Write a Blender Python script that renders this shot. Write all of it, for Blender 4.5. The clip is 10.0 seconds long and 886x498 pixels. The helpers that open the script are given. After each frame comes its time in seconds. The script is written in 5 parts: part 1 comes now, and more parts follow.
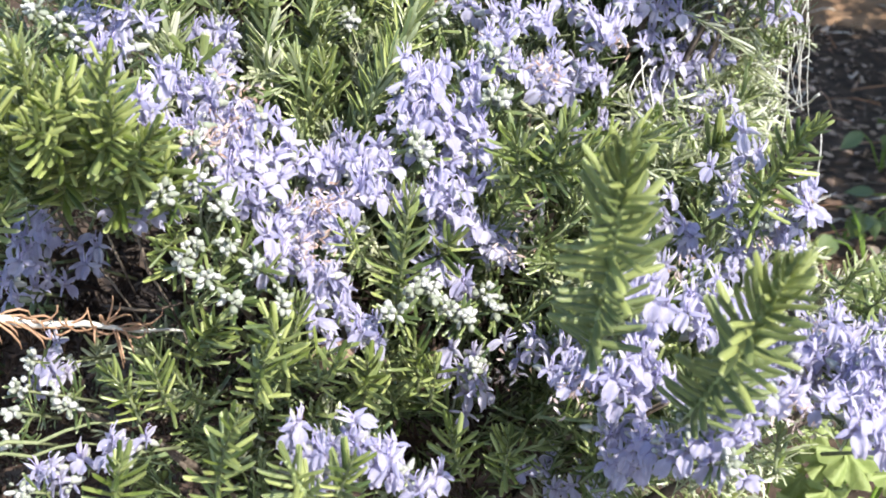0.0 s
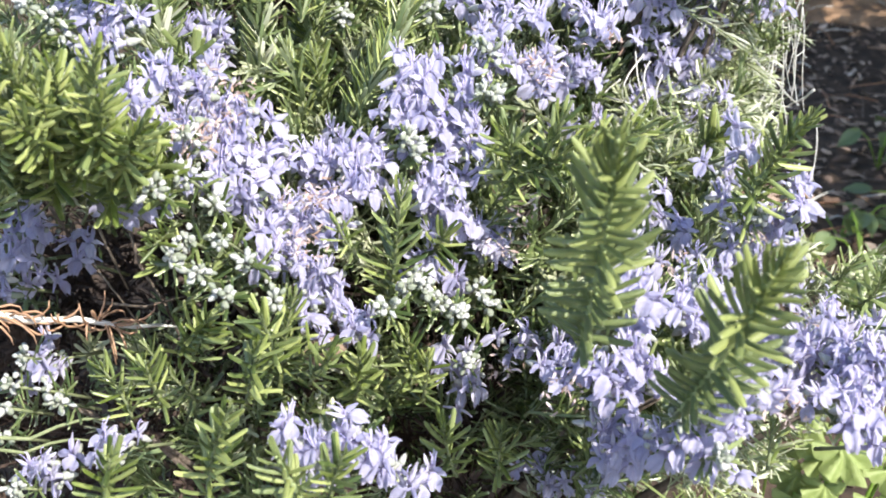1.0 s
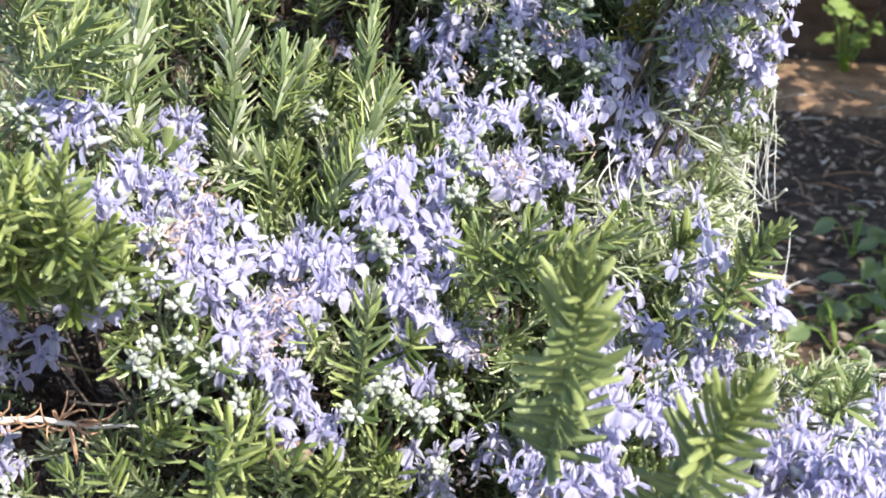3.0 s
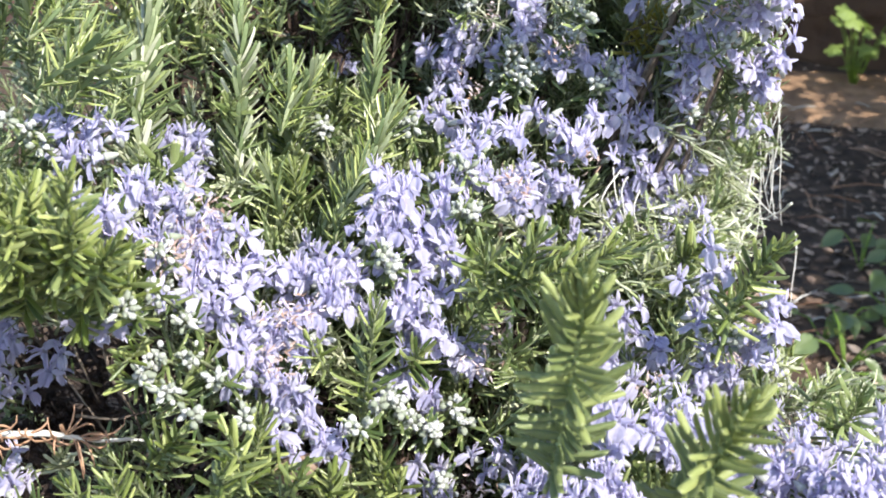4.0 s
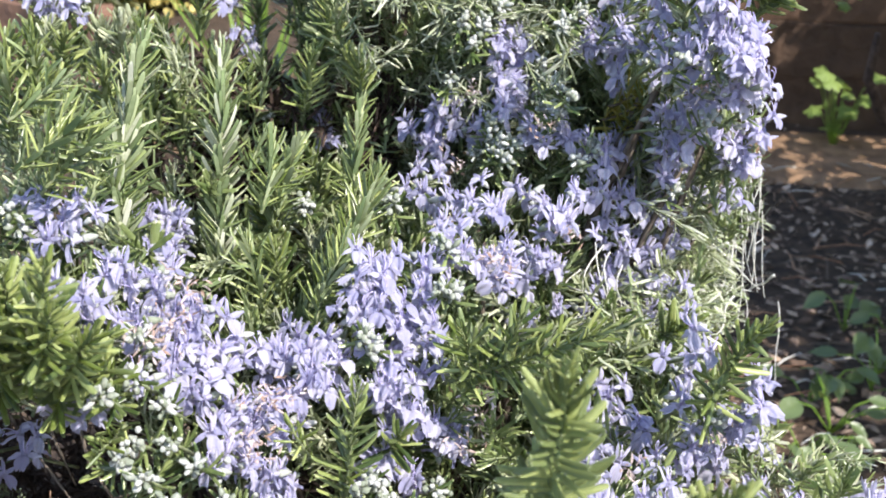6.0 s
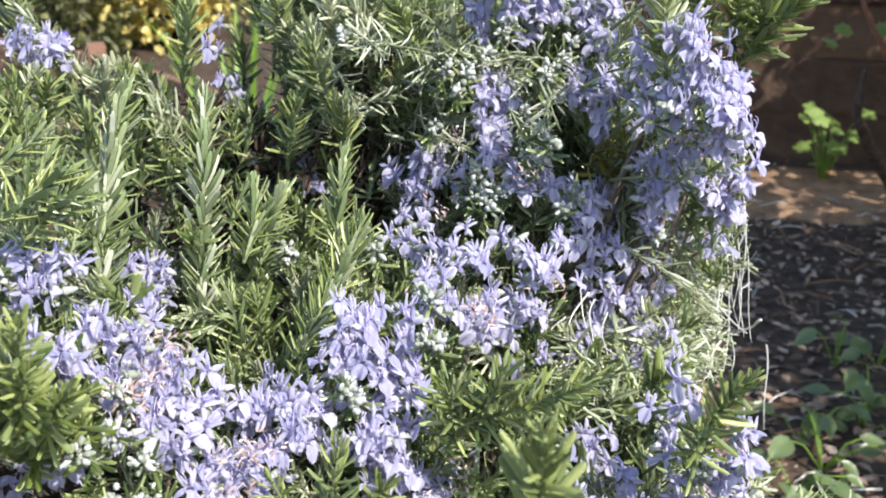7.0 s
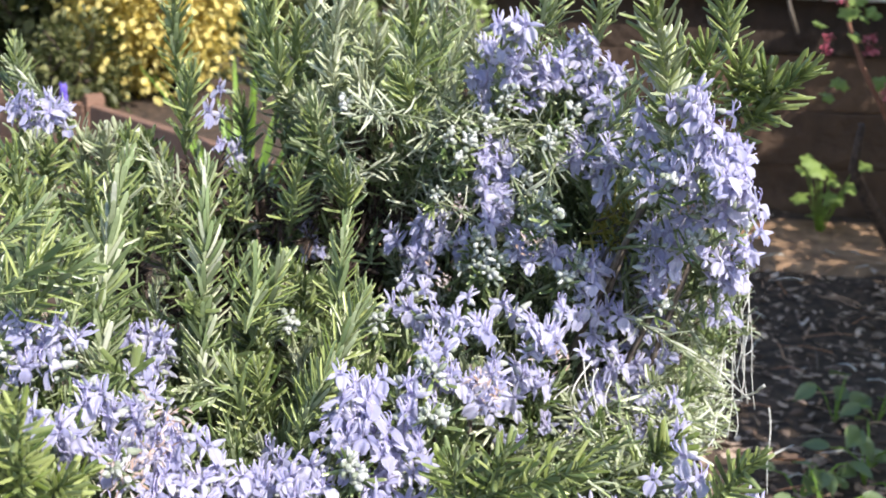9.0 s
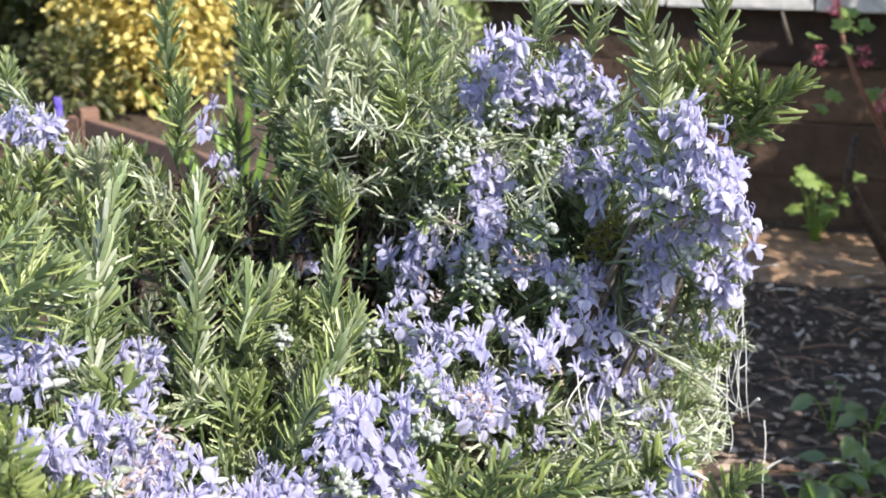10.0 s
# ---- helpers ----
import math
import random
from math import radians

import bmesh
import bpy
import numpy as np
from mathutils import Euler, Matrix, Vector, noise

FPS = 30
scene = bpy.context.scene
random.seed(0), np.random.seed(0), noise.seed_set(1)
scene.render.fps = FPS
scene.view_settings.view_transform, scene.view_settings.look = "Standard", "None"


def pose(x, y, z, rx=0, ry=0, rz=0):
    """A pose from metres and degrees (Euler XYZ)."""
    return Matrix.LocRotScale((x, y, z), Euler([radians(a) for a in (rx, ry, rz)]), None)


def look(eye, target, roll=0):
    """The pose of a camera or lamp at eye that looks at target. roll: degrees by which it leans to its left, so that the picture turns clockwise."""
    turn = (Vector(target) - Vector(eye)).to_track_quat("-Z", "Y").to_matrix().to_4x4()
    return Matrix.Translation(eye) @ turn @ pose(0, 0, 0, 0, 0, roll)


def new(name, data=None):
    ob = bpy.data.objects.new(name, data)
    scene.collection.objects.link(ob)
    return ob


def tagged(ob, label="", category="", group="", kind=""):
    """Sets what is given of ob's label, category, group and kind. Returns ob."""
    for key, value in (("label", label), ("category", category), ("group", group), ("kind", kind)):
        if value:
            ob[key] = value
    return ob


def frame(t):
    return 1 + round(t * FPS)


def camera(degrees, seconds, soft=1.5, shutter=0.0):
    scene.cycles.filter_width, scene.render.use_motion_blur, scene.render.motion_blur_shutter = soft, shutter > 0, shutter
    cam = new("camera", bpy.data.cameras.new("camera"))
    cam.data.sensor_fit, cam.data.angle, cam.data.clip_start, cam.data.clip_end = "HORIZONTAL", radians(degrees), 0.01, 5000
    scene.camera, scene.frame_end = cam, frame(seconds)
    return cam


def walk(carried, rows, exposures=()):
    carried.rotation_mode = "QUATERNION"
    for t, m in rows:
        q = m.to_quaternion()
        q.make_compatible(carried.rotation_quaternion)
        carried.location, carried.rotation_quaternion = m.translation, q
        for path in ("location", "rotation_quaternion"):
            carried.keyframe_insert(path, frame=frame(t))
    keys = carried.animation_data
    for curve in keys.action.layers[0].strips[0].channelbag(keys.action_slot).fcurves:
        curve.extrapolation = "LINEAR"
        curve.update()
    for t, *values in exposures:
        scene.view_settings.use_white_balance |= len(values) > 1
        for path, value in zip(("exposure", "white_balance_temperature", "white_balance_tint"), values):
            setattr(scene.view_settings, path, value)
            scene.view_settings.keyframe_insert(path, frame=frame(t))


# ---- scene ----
cam = camera(39.7, 10.0, soft=1.8)
cam.data.dof.use_dof, cam.data.dof.focus_distance, cam.data.dof.aperture_fstop = True, 0.95, 14.0
METRES, EYE, TILT, LEAN, TURN = 0.125, 1.3, -27.0, 0.0, 0.0
ROWS = [
    (0.0, 0.0, 0.0, 0.0, 0.0, 0.0, -0.0),
    (0.5, 0.0093, -0.0019, -0.0313, 0.02, -0.33, 0.13),
    (1.0, 0.0389, 0.0164, -0.0179, -0.03, -0.08, 0.05),
    (1.5, 0.1057, 0.0451, 0.012, -0.4, 0.54, -0.09),
    (2.0, 0.0799, 0.0421, 0.072, -0.72, 1.47, -0.53),
    (2.5, 0.073, 0.0894, 0.1267, -1.24, 2.71, -0.68),
    (4.0, 0.11, 0.0322, 0.1621, -0.65, 3.98, -0.68),
    (4.5, 0.0872, 0.0771, 0.1924, -0.67, 4.47, -0.65),
    (5.0, 0.1115, 0.0706, 0.252, -0.95, 5.33, -0.41),
    (5.5, 0.1016, 0.0614, 0.2627, -1.14, 5.86, -0.47),
    (7.0, 0.1841, 0.0779, 0.4165, -1.67, 8.15, -0.17),
    (7.5, 0.149, 0.1058, 0.4206, -1.52, 8.44, -0.17),
    (8.0, 0.1598, 0.1144, 0.4768, -1.74, 8.99, -0.13),
    (8.5, 0.1473, 0.0973, 0.5218, -1.78, 9.61, -0.28),
    (9.0, 0.1435, 0.1018, 0.5744, -1.85, 10.33, -0.21),
    (9.5, 0.1478, 0.1042, 0.6036, -1.89, 10.83, 0.0),
    (10.0, 0.1642, 0.1077, 0.6022, -1.99, 10.86, 0.06),
]
walk(cam, [(t, pose(0, 0, EYE, TILT, LEAN, TURN) @ pose(METRES * x, METRES * y, METRES * z, 90 + pitch, roll, yaw)) for t, x, y, z, yaw, pitch, roll in ROWS],
     exposures=[(0.0, 1.10, 6560, 10.5), (2.5, 1.17, 6520, 10.8), (4.0, 1.15, 6480, 11), (5.5, 1.02, 6460, 11.5), (7.5, 0.97, 6440, 11.5), (10.0, 1.01, 6440, 11.5)])

# ---- sky and sun ----
TO_SUN = Vector((0.46, -0.53, 0.71)).normalized()
elevation = math.asin(TO_SUN.z)
world = bpy.data.worlds.new("sky")
scene.world = world
world.use_nodes = True
sky = world.node_tree.nodes.new("ShaderNodeTexSky")
sky.sky_type, sky.sun_disc = "NISHITA", False
sky.sun_elevation, sky.sun_rotation = elevation, math.atan2(TO_SUN.x, TO_SUN.y)
world.node_tree.links.new(sky.outputs[0], world.node_tree.nodes["Background"].inputs[0])
world.node_tree.nodes["Background"].inputs[1].default_value = 0.15
sun = new("sun", bpy.data.lights.new("sun", "SUN"))
sun.data.energy, sun.data.angle, sun.data.color = 4.0, radians(0.53), (1.0, 0.95, 0.87)
sun.matrix_world = look(TO_SUN * 20, (0, 0, 0))

# ---- materials ----


def mk(name, a, b, rough=0.6, scale=60.0, spread="noise", through_light=0.0, light=None, bump=0.0, spec=0.4, third=None):
    """A surface that varies between the colours a and b by grain and, if asked, from piece to piece."""
    m = bpy.data.materials.new(name)
    m.use_nodes = True
    t = m.node_tree
    bs = t.nodes["Principled BSDF"]
    bs.inputs["Roughness"].default_value = rough
    bs.inputs["Specular IOR Level"].default_value = spec
    co = t.nodes.new("ShaderNodeTexCoord")
    fine = t.nodes.new("ShaderNodeTexNoise")
    fine.inputs["Scale"].default_value, fine.inputs["Detail"].default_value = scale, 4.0
    t.links.new(co.outputs["Object"], fine.inputs["Vector"])
    ramp = t.nodes.new("ShaderNodeValToRGB")
    ramp.color_ramp.elements[0].position, ramp.color_ramp.elements[1].position = 0.3, 0.72
    ramp.color_ramp.elements[0].color, ramp.color_ramp.elements[1].color = (*a, 1), (*b, 1)
    if third:
        e = ramp.color_ramp.elements.new(0.95)
        e.color = (*third, 1)
    if spread == "noise":
        t.links.new(fine.outputs["Fac"], ramp.inputs[0])
    else:
        if spread == "island":
            src = t.nodes.new("ShaderNodeNewGeometry").outputs["Random Per Island"]
        else:
            src = t.nodes.new("ShaderNodeObjectInfo").outputs["Random"]
        mix = t.nodes.new("ShaderNodeMix")
        mix.inputs["Factor"].default_value = 0.62
        t.links.new(fine.outputs["Fac"], mix.inputs["A"])
        t.links.new(src, mix.inputs["B"])
        t.links.new(mix.outputs["Result"], ramp.inputs[0])
    t.links.new(ramp.outputs[0], bs.inputs["Base Color"])
    if bump:
        bp = t.nodes.new("ShaderNodeBump")
        bp.inputs["Strength"].default_value, bp.inputs["Distance"].default_value = bump, 0.4 / scale
        t.links.new(fine.outputs["Fac"], bp.inputs["Height"])
        t.links.new(bp.outputs[0], bs.inputs["Normal"])
    if through_light:
        tr = t.nodes.new("ShaderNodeBsdfTranslucent")
        if light:
            tr.inputs[0].default_value = (*light, 1)
        else:
            t.links.new(ramp.outputs[0], tr.inputs[0])
        sh = t.nodes.new("ShaderNodeMixShader")
        sh.inputs[0].default_value = through_light
        t.links.new(bs.outputs[0], sh.inputs[1])
        t.links.new(tr.outputs[0], sh.inputs[2])
        t.links.new(sh.outputs[0], t.nodes["Material Output"].inputs[0])
    return m


LEAF = mk("rosemary_leaf", (0.058, 0.092, 0.025), (0.240, 0.290, 0.108), 0.34, 180, "island", 0.12, (0.28, 0.37, 0.08), 0.3, 0.75)
YOUNG = mk("young_rosemary_leaf", (0.135, 0.18, 0.040), (0.45, 0.50, 0.19), 0.34, 180, "island", 0.24, (0.44, 0.54, 0.11), 0.3, 0.65)
SILVER = mk("glaucous_leaf", (0.20, 0.235, 0.11), (0.57, 0.59, 0.40), 0.42, 180, "island", 0.12, (0.30, 0.36, 0.11), 0.3, 0.6)
UNDER = mk("leaf_underside", (0.42, 0.46, 0.31), (0.64, 0.66, 0.52), 0.8, 260, "island", 0.15, (0.25, 0.34, 0.12), 0.2, 0.2)
DULL = mk("green_underside", (0.18, 0.24, 0.11), (0.36, 0.41, 0.24), 0.8, 260, "island", 0.15, (0.25, 0.34, 0.12), 0.2, 0.2)
TIP = mk("leaf_tip", (0.28, 0.33, 0.14), (0.52, 0.53, 0.34), 0.5, 300, "island")
STEM = mk("young_stem", (0.15, 0.19, 0.09), (0.27, 0.29, 0.16), 0.75, 220, bump=0.4)
SOFT = mk("pale_new_stem", (0.26, 0.33, 0.13), (0.46, 0.52, 0.27), 0.8, 300, bump=0.5)
WOOD = mk("grey_twig", (0.075, 0.055, 0.042), (0.20, 0.165, 0.13), 0.85, 130, bump=0.8)
PETAL = mk("petal", (0.37, 0.365, 0.55), (0.59, 0.57, 0.685), 0.6, 420, "island", 0.40, (0.61, 0.58, 0.78), 0.9, 0.25)
PALE = mk("pale_petal", (0.43, 0.415, 0.565), (0.575, 0.555, 0.65), 0.6, 420, "island", 0.38, (0.62, 0.59, 0.79), 0.6, 0.25)
STAMEN = mk("stamen", (0.40, 0.36, 0.64), (0.58, 0.52, 0.72), 0.55, 200, "island")
FADED = mk("faded_flower", (0.40, 0.26, 0.19), (0.72, 0.62, 0.63), 0.75, 300, "island", 0.25, (0.6, 0.48, 0.42), 0.2)
CALYX = mk("calyx", (0.24, 0.27, 0.20), (0.42, 0.42, 0.40), 0.85, 260, "island", bump=0.5)
BUD = mk("woolly_bud", (0.26, 0.29, 0.22), (0.54, 0.55, 0.53), 0.95, 500, "island", 0.15, (0.5, 0.52, 0.45), 0.8, 0.1)
STRAW = mk("bleached_straw", (0.48, 0.47, 0.42), (0.70, 0.69, 0.65), 0.7, 120, "island", bump=0.3)
DEADLEAF = mk("dead_needle", (0.30, 0.15, 0.08), (0.62, 0.40, 0.26), 0.6, 140, "island", 0.15)
DRYLEAF = mk("dry_leaf", (0.12, 0.075, 0.05), (0.46, 0.34, 0.25), 0.75, 40, "island", bump=0.6, third=(0.75, 0.64, 0.54))
BRONZE = mk("yellowing_leaf", (0.22, 0.20, 0.035), (0.46, 0.41, 0.10), 0.5, 150, "island", 0.2, (0.45, 0.4, 0.06))
SOIL = mk("soil", (0.022, 0.0145, 0.009), (0.095, 0.062, 0.040), 0.95, 22, bump=1.0, third=(0.20, 0.14, 0.095))
EARTH = mk("trodden_earth", (0.15, 0.088, 0.048), (0.36, 0.225, 0.13), 0.95, 14, bump=0.8)
SLEEPER = mk("old_timber", (0.030, 0.019, 0.013), (0.105, 0.062, 0.038), 0.9, 9, "object", bump=0.9)
STONE = mk("pale_stone", (0.42, 0.40, 0.37), (0.62, 0.60, 0.57), 0.9, 18, "object", bump=0.6)
PLANK = mk("weathered_plank", (0.10, 0.055, 0.038), (0.22, 0.125, 0.085), 0.85, 16, "object", bump=0.7)
# limb bark; also darkens inner leaf clumps in place of deep shade
BARK_AND_SHADE = mk("bark_and_shade", (0.035, 0.024, 0.02), (0.12, 0.08, 0.06), 0.9, 60, bump=0.9)
REDSTEM = mk("reddish_stem", (0.20, 0.09, 0.06), (0.36, 0.18, 0.12), 0.7, 80, bump=0.4)
CURRANT = mk("currant_leaf", (0.085, 0.14, 0.03), (0.22, 0.30, 0.075), 0.55, 30, "island", 0.3, (0.35, 0.48, 0.08), 0.4)
PINK = mk("pink_blossom", (0.50, 0.08, 0.13), (0.74, 0.24, 0.30), 0.5, 60, "island", 0.25)
GROUNDLEAF = mk("glossy_ground_leaf", (0.04, 0.07, 0.03), (0.12, 0.165, 0.065), 0.35, 26, "island", 0.18, (0.3, 0.42, 0.08), 0.3, 0.6)
LIME = mk("lime_leaf", (0.17, 0.23, 0.06), (0.42, 0.48, 0.21), 0.6, 130, "island", 0.2, (0.5, 0.58, 0.2), 0.6)
GOLD = mk("golden_leaf", (0.44, 0.35, 0.08), (0.82, 0.71, 0.28), 0.55, 30, "island", 0.25, (0.8, 0.64, 0.12), 0.2)
STRAP = mk("strap_leaf", (0.10, 0.19, 0.03), (0.25, 0.38, 0.06), 0.45, 20, "island", 0.3, (0.3, 0.5, 0.06))
HEDGE = mk("hedge_leaf", (0.05, 0.06, 0.022), (0.17, 0.17, 0.065), 0.5, 20, "island", 0.15, (0.15, 0.22, 0.04))
VIOLET = mk("violet_bloom", (0.16, 0.10, 0.60), (0.30, 0.22, 0.85), 0.5, 80, "island", 0.2)
POST = mk("pale_post", (0.25, 0.25, 0.24), (0.36, 0.35, 0.34), 0.8, 20, bump=0.3)

# ---- mesh building ----


class Shape:
    """Collects pieces of geometry into one mesh."""

    def __init__(self):
        self.v, self.f, self.m, self.mats = [], [], [], []

    def slot(self, mat):
        if mat not in self.mats:
            self.mats.append(mat)
        return self.mats.index(mat)

    def add(self, tpl, m=None):
        verts, faces, mats = tpl
        n = len(self.v)
        if m is not None:
            a = np.array(m)
            verts = verts @ a[:3, :3].T + a[:3, 3]
        self.v.extend(verts.tolist())
        idx = [self.slot(k) for k in mats]
        self.f.extend([tuple(i + n for i in f) for f in faces])
        self.m.extend(idx)

    def tpl(self):
        return np.array(self.v), list(self.f), [self.mats[i] for i in self.m]

    def mesh(self, name, smooth=True):
        me = bpy.data.meshes.new(name)
        me.from_pydata(self.v, [], self.f)
        for k in self.mats:
            me.materials.append(k)
        me.polygons.foreach_set("material_index", self.m)
        me.polygons.foreach_set("use_smooth", [smooth] * len(self.f))
        me.update()
        return me


def sheet(rows, mat, tip=None, tips=1):
    """A strip of faces from rows of points of equal number; the last rows may take another material."""
    n = len(rows[0])
    verts = np.array([p for r in rows for p in r], float)
    faces, mats = [], []
    for i in range(len(rows) - 1):
        for j in range(n - 1):
            faces.append((i * n + j, i * n + j + 1, (i + 1) * n + j + 1, (i + 1) * n + j))
            mats.append(tip if tip and i >= len(rows) - 1 - tips else mat)
    return verts, faces, mats


def tube(points, radii, mat, sides=6, cap=True):
    """A round limb along points with a radius at each."""
    pts = [Vector(p) for p in points]
    verts, faces = [], []
    side = None
    for i, p in enumerate(pts):
        d = (pts[min(i + 1, len(pts) - 1)] - pts[max(i - 1, 0)]).normalized()
        if side is None:
            side = d.orthogonal().normalized()
        side = (side - d * side.dot(d)).normalized()
        other = d.cross(side)
        for k in range(sides):
            a = 2 * math.pi * k / sides
            verts.append(p + (side * math.cos(a) + other * math.sin(a)) * radii[i])
    for i in range(len(pts) - 1):
        for k in range(sides):
            k2 = (k + 1) % sides
            faces.append((i * sides + k, i * sides + k2, (i + 1) * sides + k2, (i + 1) * sides + k))
    if cap:
        faces.append(tuple(reversed(range(sides))))
        faces.append(tuple(range((len(pts) - 1) * sides, len(pts) * sides)))
    return np.array([tuple(v) for v in verts]), faces, [mat] * len(faces)


def ball(rx, ry, rz, mat, seg=6, rings=4, wob=0.0, rnd=random):
    verts, faces = [(0, 0, -rz)], []
    for i in range(1, rings):
        a = -math.pi / 2 + math.pi * i / rings
        for k in range(seg):
            b = 2 * math.pi * k / seg
            s = 1 + rnd.uniform(-wob, wob)
            verts.append((rx * math.cos(a) * math.cos(b) * s, ry * math.cos(a) * math.sin(b) * s, rz * math.sin(a) * s))
    verts.append((0, 0, rz))
    top = len(verts) - 1
    for k in range(seg):
        k2 = (k + 1) % seg
        faces.append((0, 1 + k2, 1 + k))
        for i in range(rings - 2):
            o = 1 + i * seg
            faces.append((o + k, o + k2, o + seg + k2, o + seg + k))
        o = 1 + (rings - 2) * seg
        faces.append((o + k, o + k2, top))
    return np.array(verts, float), faces, [mat] * len(faces)


def frame_of(origin, z, up, sx=1.0, sy=1.0, sz=1.0):
    """A placement whose z runs along z and whose y lies nearest to up."""
    z = Vector(z).normalized()
    up = Vector(up)
    y = up - z * up.dot(z)
    if y.length < 1e-4:
        y = z.orthogonal()
    y.normalize()
    x = y.cross(z)
    return Matrix(((x.x * sx, y.x * sy, z.x * sz, origin[0]), (x.y * sx, y.y * sy, z.y * sz, origin[1]), (x.z * sx, y.z * sy, z.z * sz, origin[2]), (0, 0, 0, 1)))


WORLD = {}


def place(ob, m, parent=None):
    """Puts ob at the world pose m, under a parent that was placed before."""
    WORLD[ob] = m
    if parent is not None:
        ob.parent = parent
        ob.matrix_basis = WORLD[parent].inverted() @ m
    else:
        ob.matrix_basis = m
    return ob


def part(name, me, parent, m=None, label=""):
    ob = place(new(name, me), m if m is not None else Matrix.Identity(4), parent)
    return tagged(ob, label) if label else ob


def thing(name, at, label, category, group="", kind="", me=None):
    return tagged(place(new(name, me), Matrix.Translation(at)), label, category, group, kind)


def box(sx, sy, sz, mat, bevel=0.01, seed=0, rough=0.0):
    """A block with worn edges, centred on its base."""
    rnd = random.Random(seed)
    bm = bmesh.new()
    bmesh.ops.create_cube(bm, size=1.0)
    for v in bm.verts:
        v.co = Vector((v.co.x * sx, v.co.y * sy, (v.co.z + 0.5) * sz)) + Vector([rnd.uniform(-rough, rough) for _ in range(3)])
    bmesh.ops.bevel(bm, geom=list(bm.edges), offset=bevel, segments=2, affect="EDGES", profile=0.6)
    me = bpy.data.meshes.new("block")
    bm.to_mesh(me)
    bm.free()
    me.materials.append(mat)
    return me


# ---- rosemary leaves and shoots ----


def needle(bend, wide, fine, top=None):
    """One narrow leaf along +z, one unit long: rolled edges, a groove along the middle, a pale underside and a pale blunt tip."""
    w = wide
    prof = [(0.0, 0.35), (0.12, 0.8), (0.5, 1.0), (0.86, 0.90), (0.95, 0.70), (0.985, 0.42), (1.0, 0.10)] if fine else [(0.0, 0.4), (0.45, 1.0), (0.92, 0.8), (1.0, 0.25)]
    cols = [(-0.5, -0.36), (-0.40, -0.17), (-0.20, -0.03), (0.0, -0.02), (0.20, -0.03), (0.40, -0.17), (0.5, -0.36)] if fine else [(-0.5, -0.24), (0.0, -0.02), (0.5, -0.24)]
    rows, low = [], []
    for t, p in prof:
        y = bend * t * t
        rows.append([(c * w * p, y + h * w * p, t) for c, h in cols])
        low.append([(-0.42 * w * p, y - 0.33 * w * p, t), (0.42 * w * p, y - 0.33 * w * p, t)])
    s = Shape()
    s.add(sheet(rows, top or LEAF, TIP, 1))
    s.add(sheet([r[::-1] for r in low], UNDER if top is SILVER else DULL))
    return s.tpl()


FINE = [needle(b, w, True) for b, w in ((0.12, 0.150), (-0.05, 0.160), (0.20, 0.145), (-0.12, 0.155), (0.05, 0.170))]
FRESH = [needle(b, w, True, YOUNG) for b, w in ((0.05, 0.135), (-0.06, 0.145), (0.12, 0.13), (-0.14, 0.14), (0.0, 0.15))]
GREY = [needle(b, w, True, SILVER) for b, w in ((0.08, 0.15), (-0.10, 0.16), (0.16, 0.145), (-0.14, 0.155), (0.22, 0.145))]
COARSE = [needle(b, w, False) for b, w in ((0.05, 0.135), (-0.10, 0.145), (0.16, 0.125), (-0.02, 0.15))]


def bent(base, tip, sag, steps=9):
    """Points along a shoot from base to tip that bows to one side."""
    b, t = Vector(base), Vector(tip)
    return [b.lerp(t, i / steps) + Vector(sag) * (4 * (i / steps) * (1 - i / steps)) for i in range(steps + 1)]


def leaf_frames(points, leaf, gap, rnd, open_low=66.0, open_tip=17.0, lean=None, wild=1.0):
    """Where the leaves of a shoot sit: crossed pairs, spread wide below and closing to the tip, with short extra leaves in the axils."""
    lens = [0.0]
    for a, b in zip(points, points[1:]):
        lens.append(lens[-1] + (b - a).length)
    total, out = lens[-1], []
    n = max(5, int(total / gap))
    turn = rnd.uniform(0, 360)
    side = None
    for k in range(n + 1):
        u = min(0.03 + 0.97 * k / n, 1.0)
        s = u * total
        i = max(j for j in range(len(points) - 1) if lens[j] <= s)
        f = (s - lens[i]) / max(lens[i + 1] - lens[i], 1e-6)
        p = points[i].lerp(points[i + 1], min(f, 1.0))
        d = (points[i + 1] - points[i]).normalized()
        side = d.orthogonal().normalized() if side is None else (side - d * side.dot(d)).normalized()
        other = d.cross(side)
        turn += 90 + rnd.uniform(-30, 30) * wild
        size = leaf * (0.80 + 0.30 * math.sin(math.pi * min(u * 0.95 + 0.05, 1))) * (1 - 0.42 * max(0.0, (u - 0.82) / 0.18))
        wide = open_low + (open_tip - open_low) * u ** 2.2
        for e, extra in ((0, 0), (180, 0), (rnd.uniform(30, 60), 1), (rnd.uniform(210, 240), 1)):
            if extra and rnd.random() > 0.85 * wild:
                continue
            a = radians(turn + e + rnd.uniform(-10, 10))
            r = side * math.cos(a) + other * math.sin(a)
            th = radians(max(6, wide * (0.5 if extra else 1) + rnd.gauss(0, 10) * wild))
            way = d * math.cos(th) + r * math.sin(th)
            if lean is not None:
                way = (way + Vector(lean) * rnd.uniform(0.5, 1.0)).normalized()
            nrm = d * math.sin(th) - r * math.cos(th)
            ln = size * (1 + rnd.uniform(-0.28, 0.14) * wild) * (0.55 if extra else 1)
            out.append(frame_of(p, way, nrm, ln * rnd.uniform(0.85, 1.15), ln, ln))
    return out


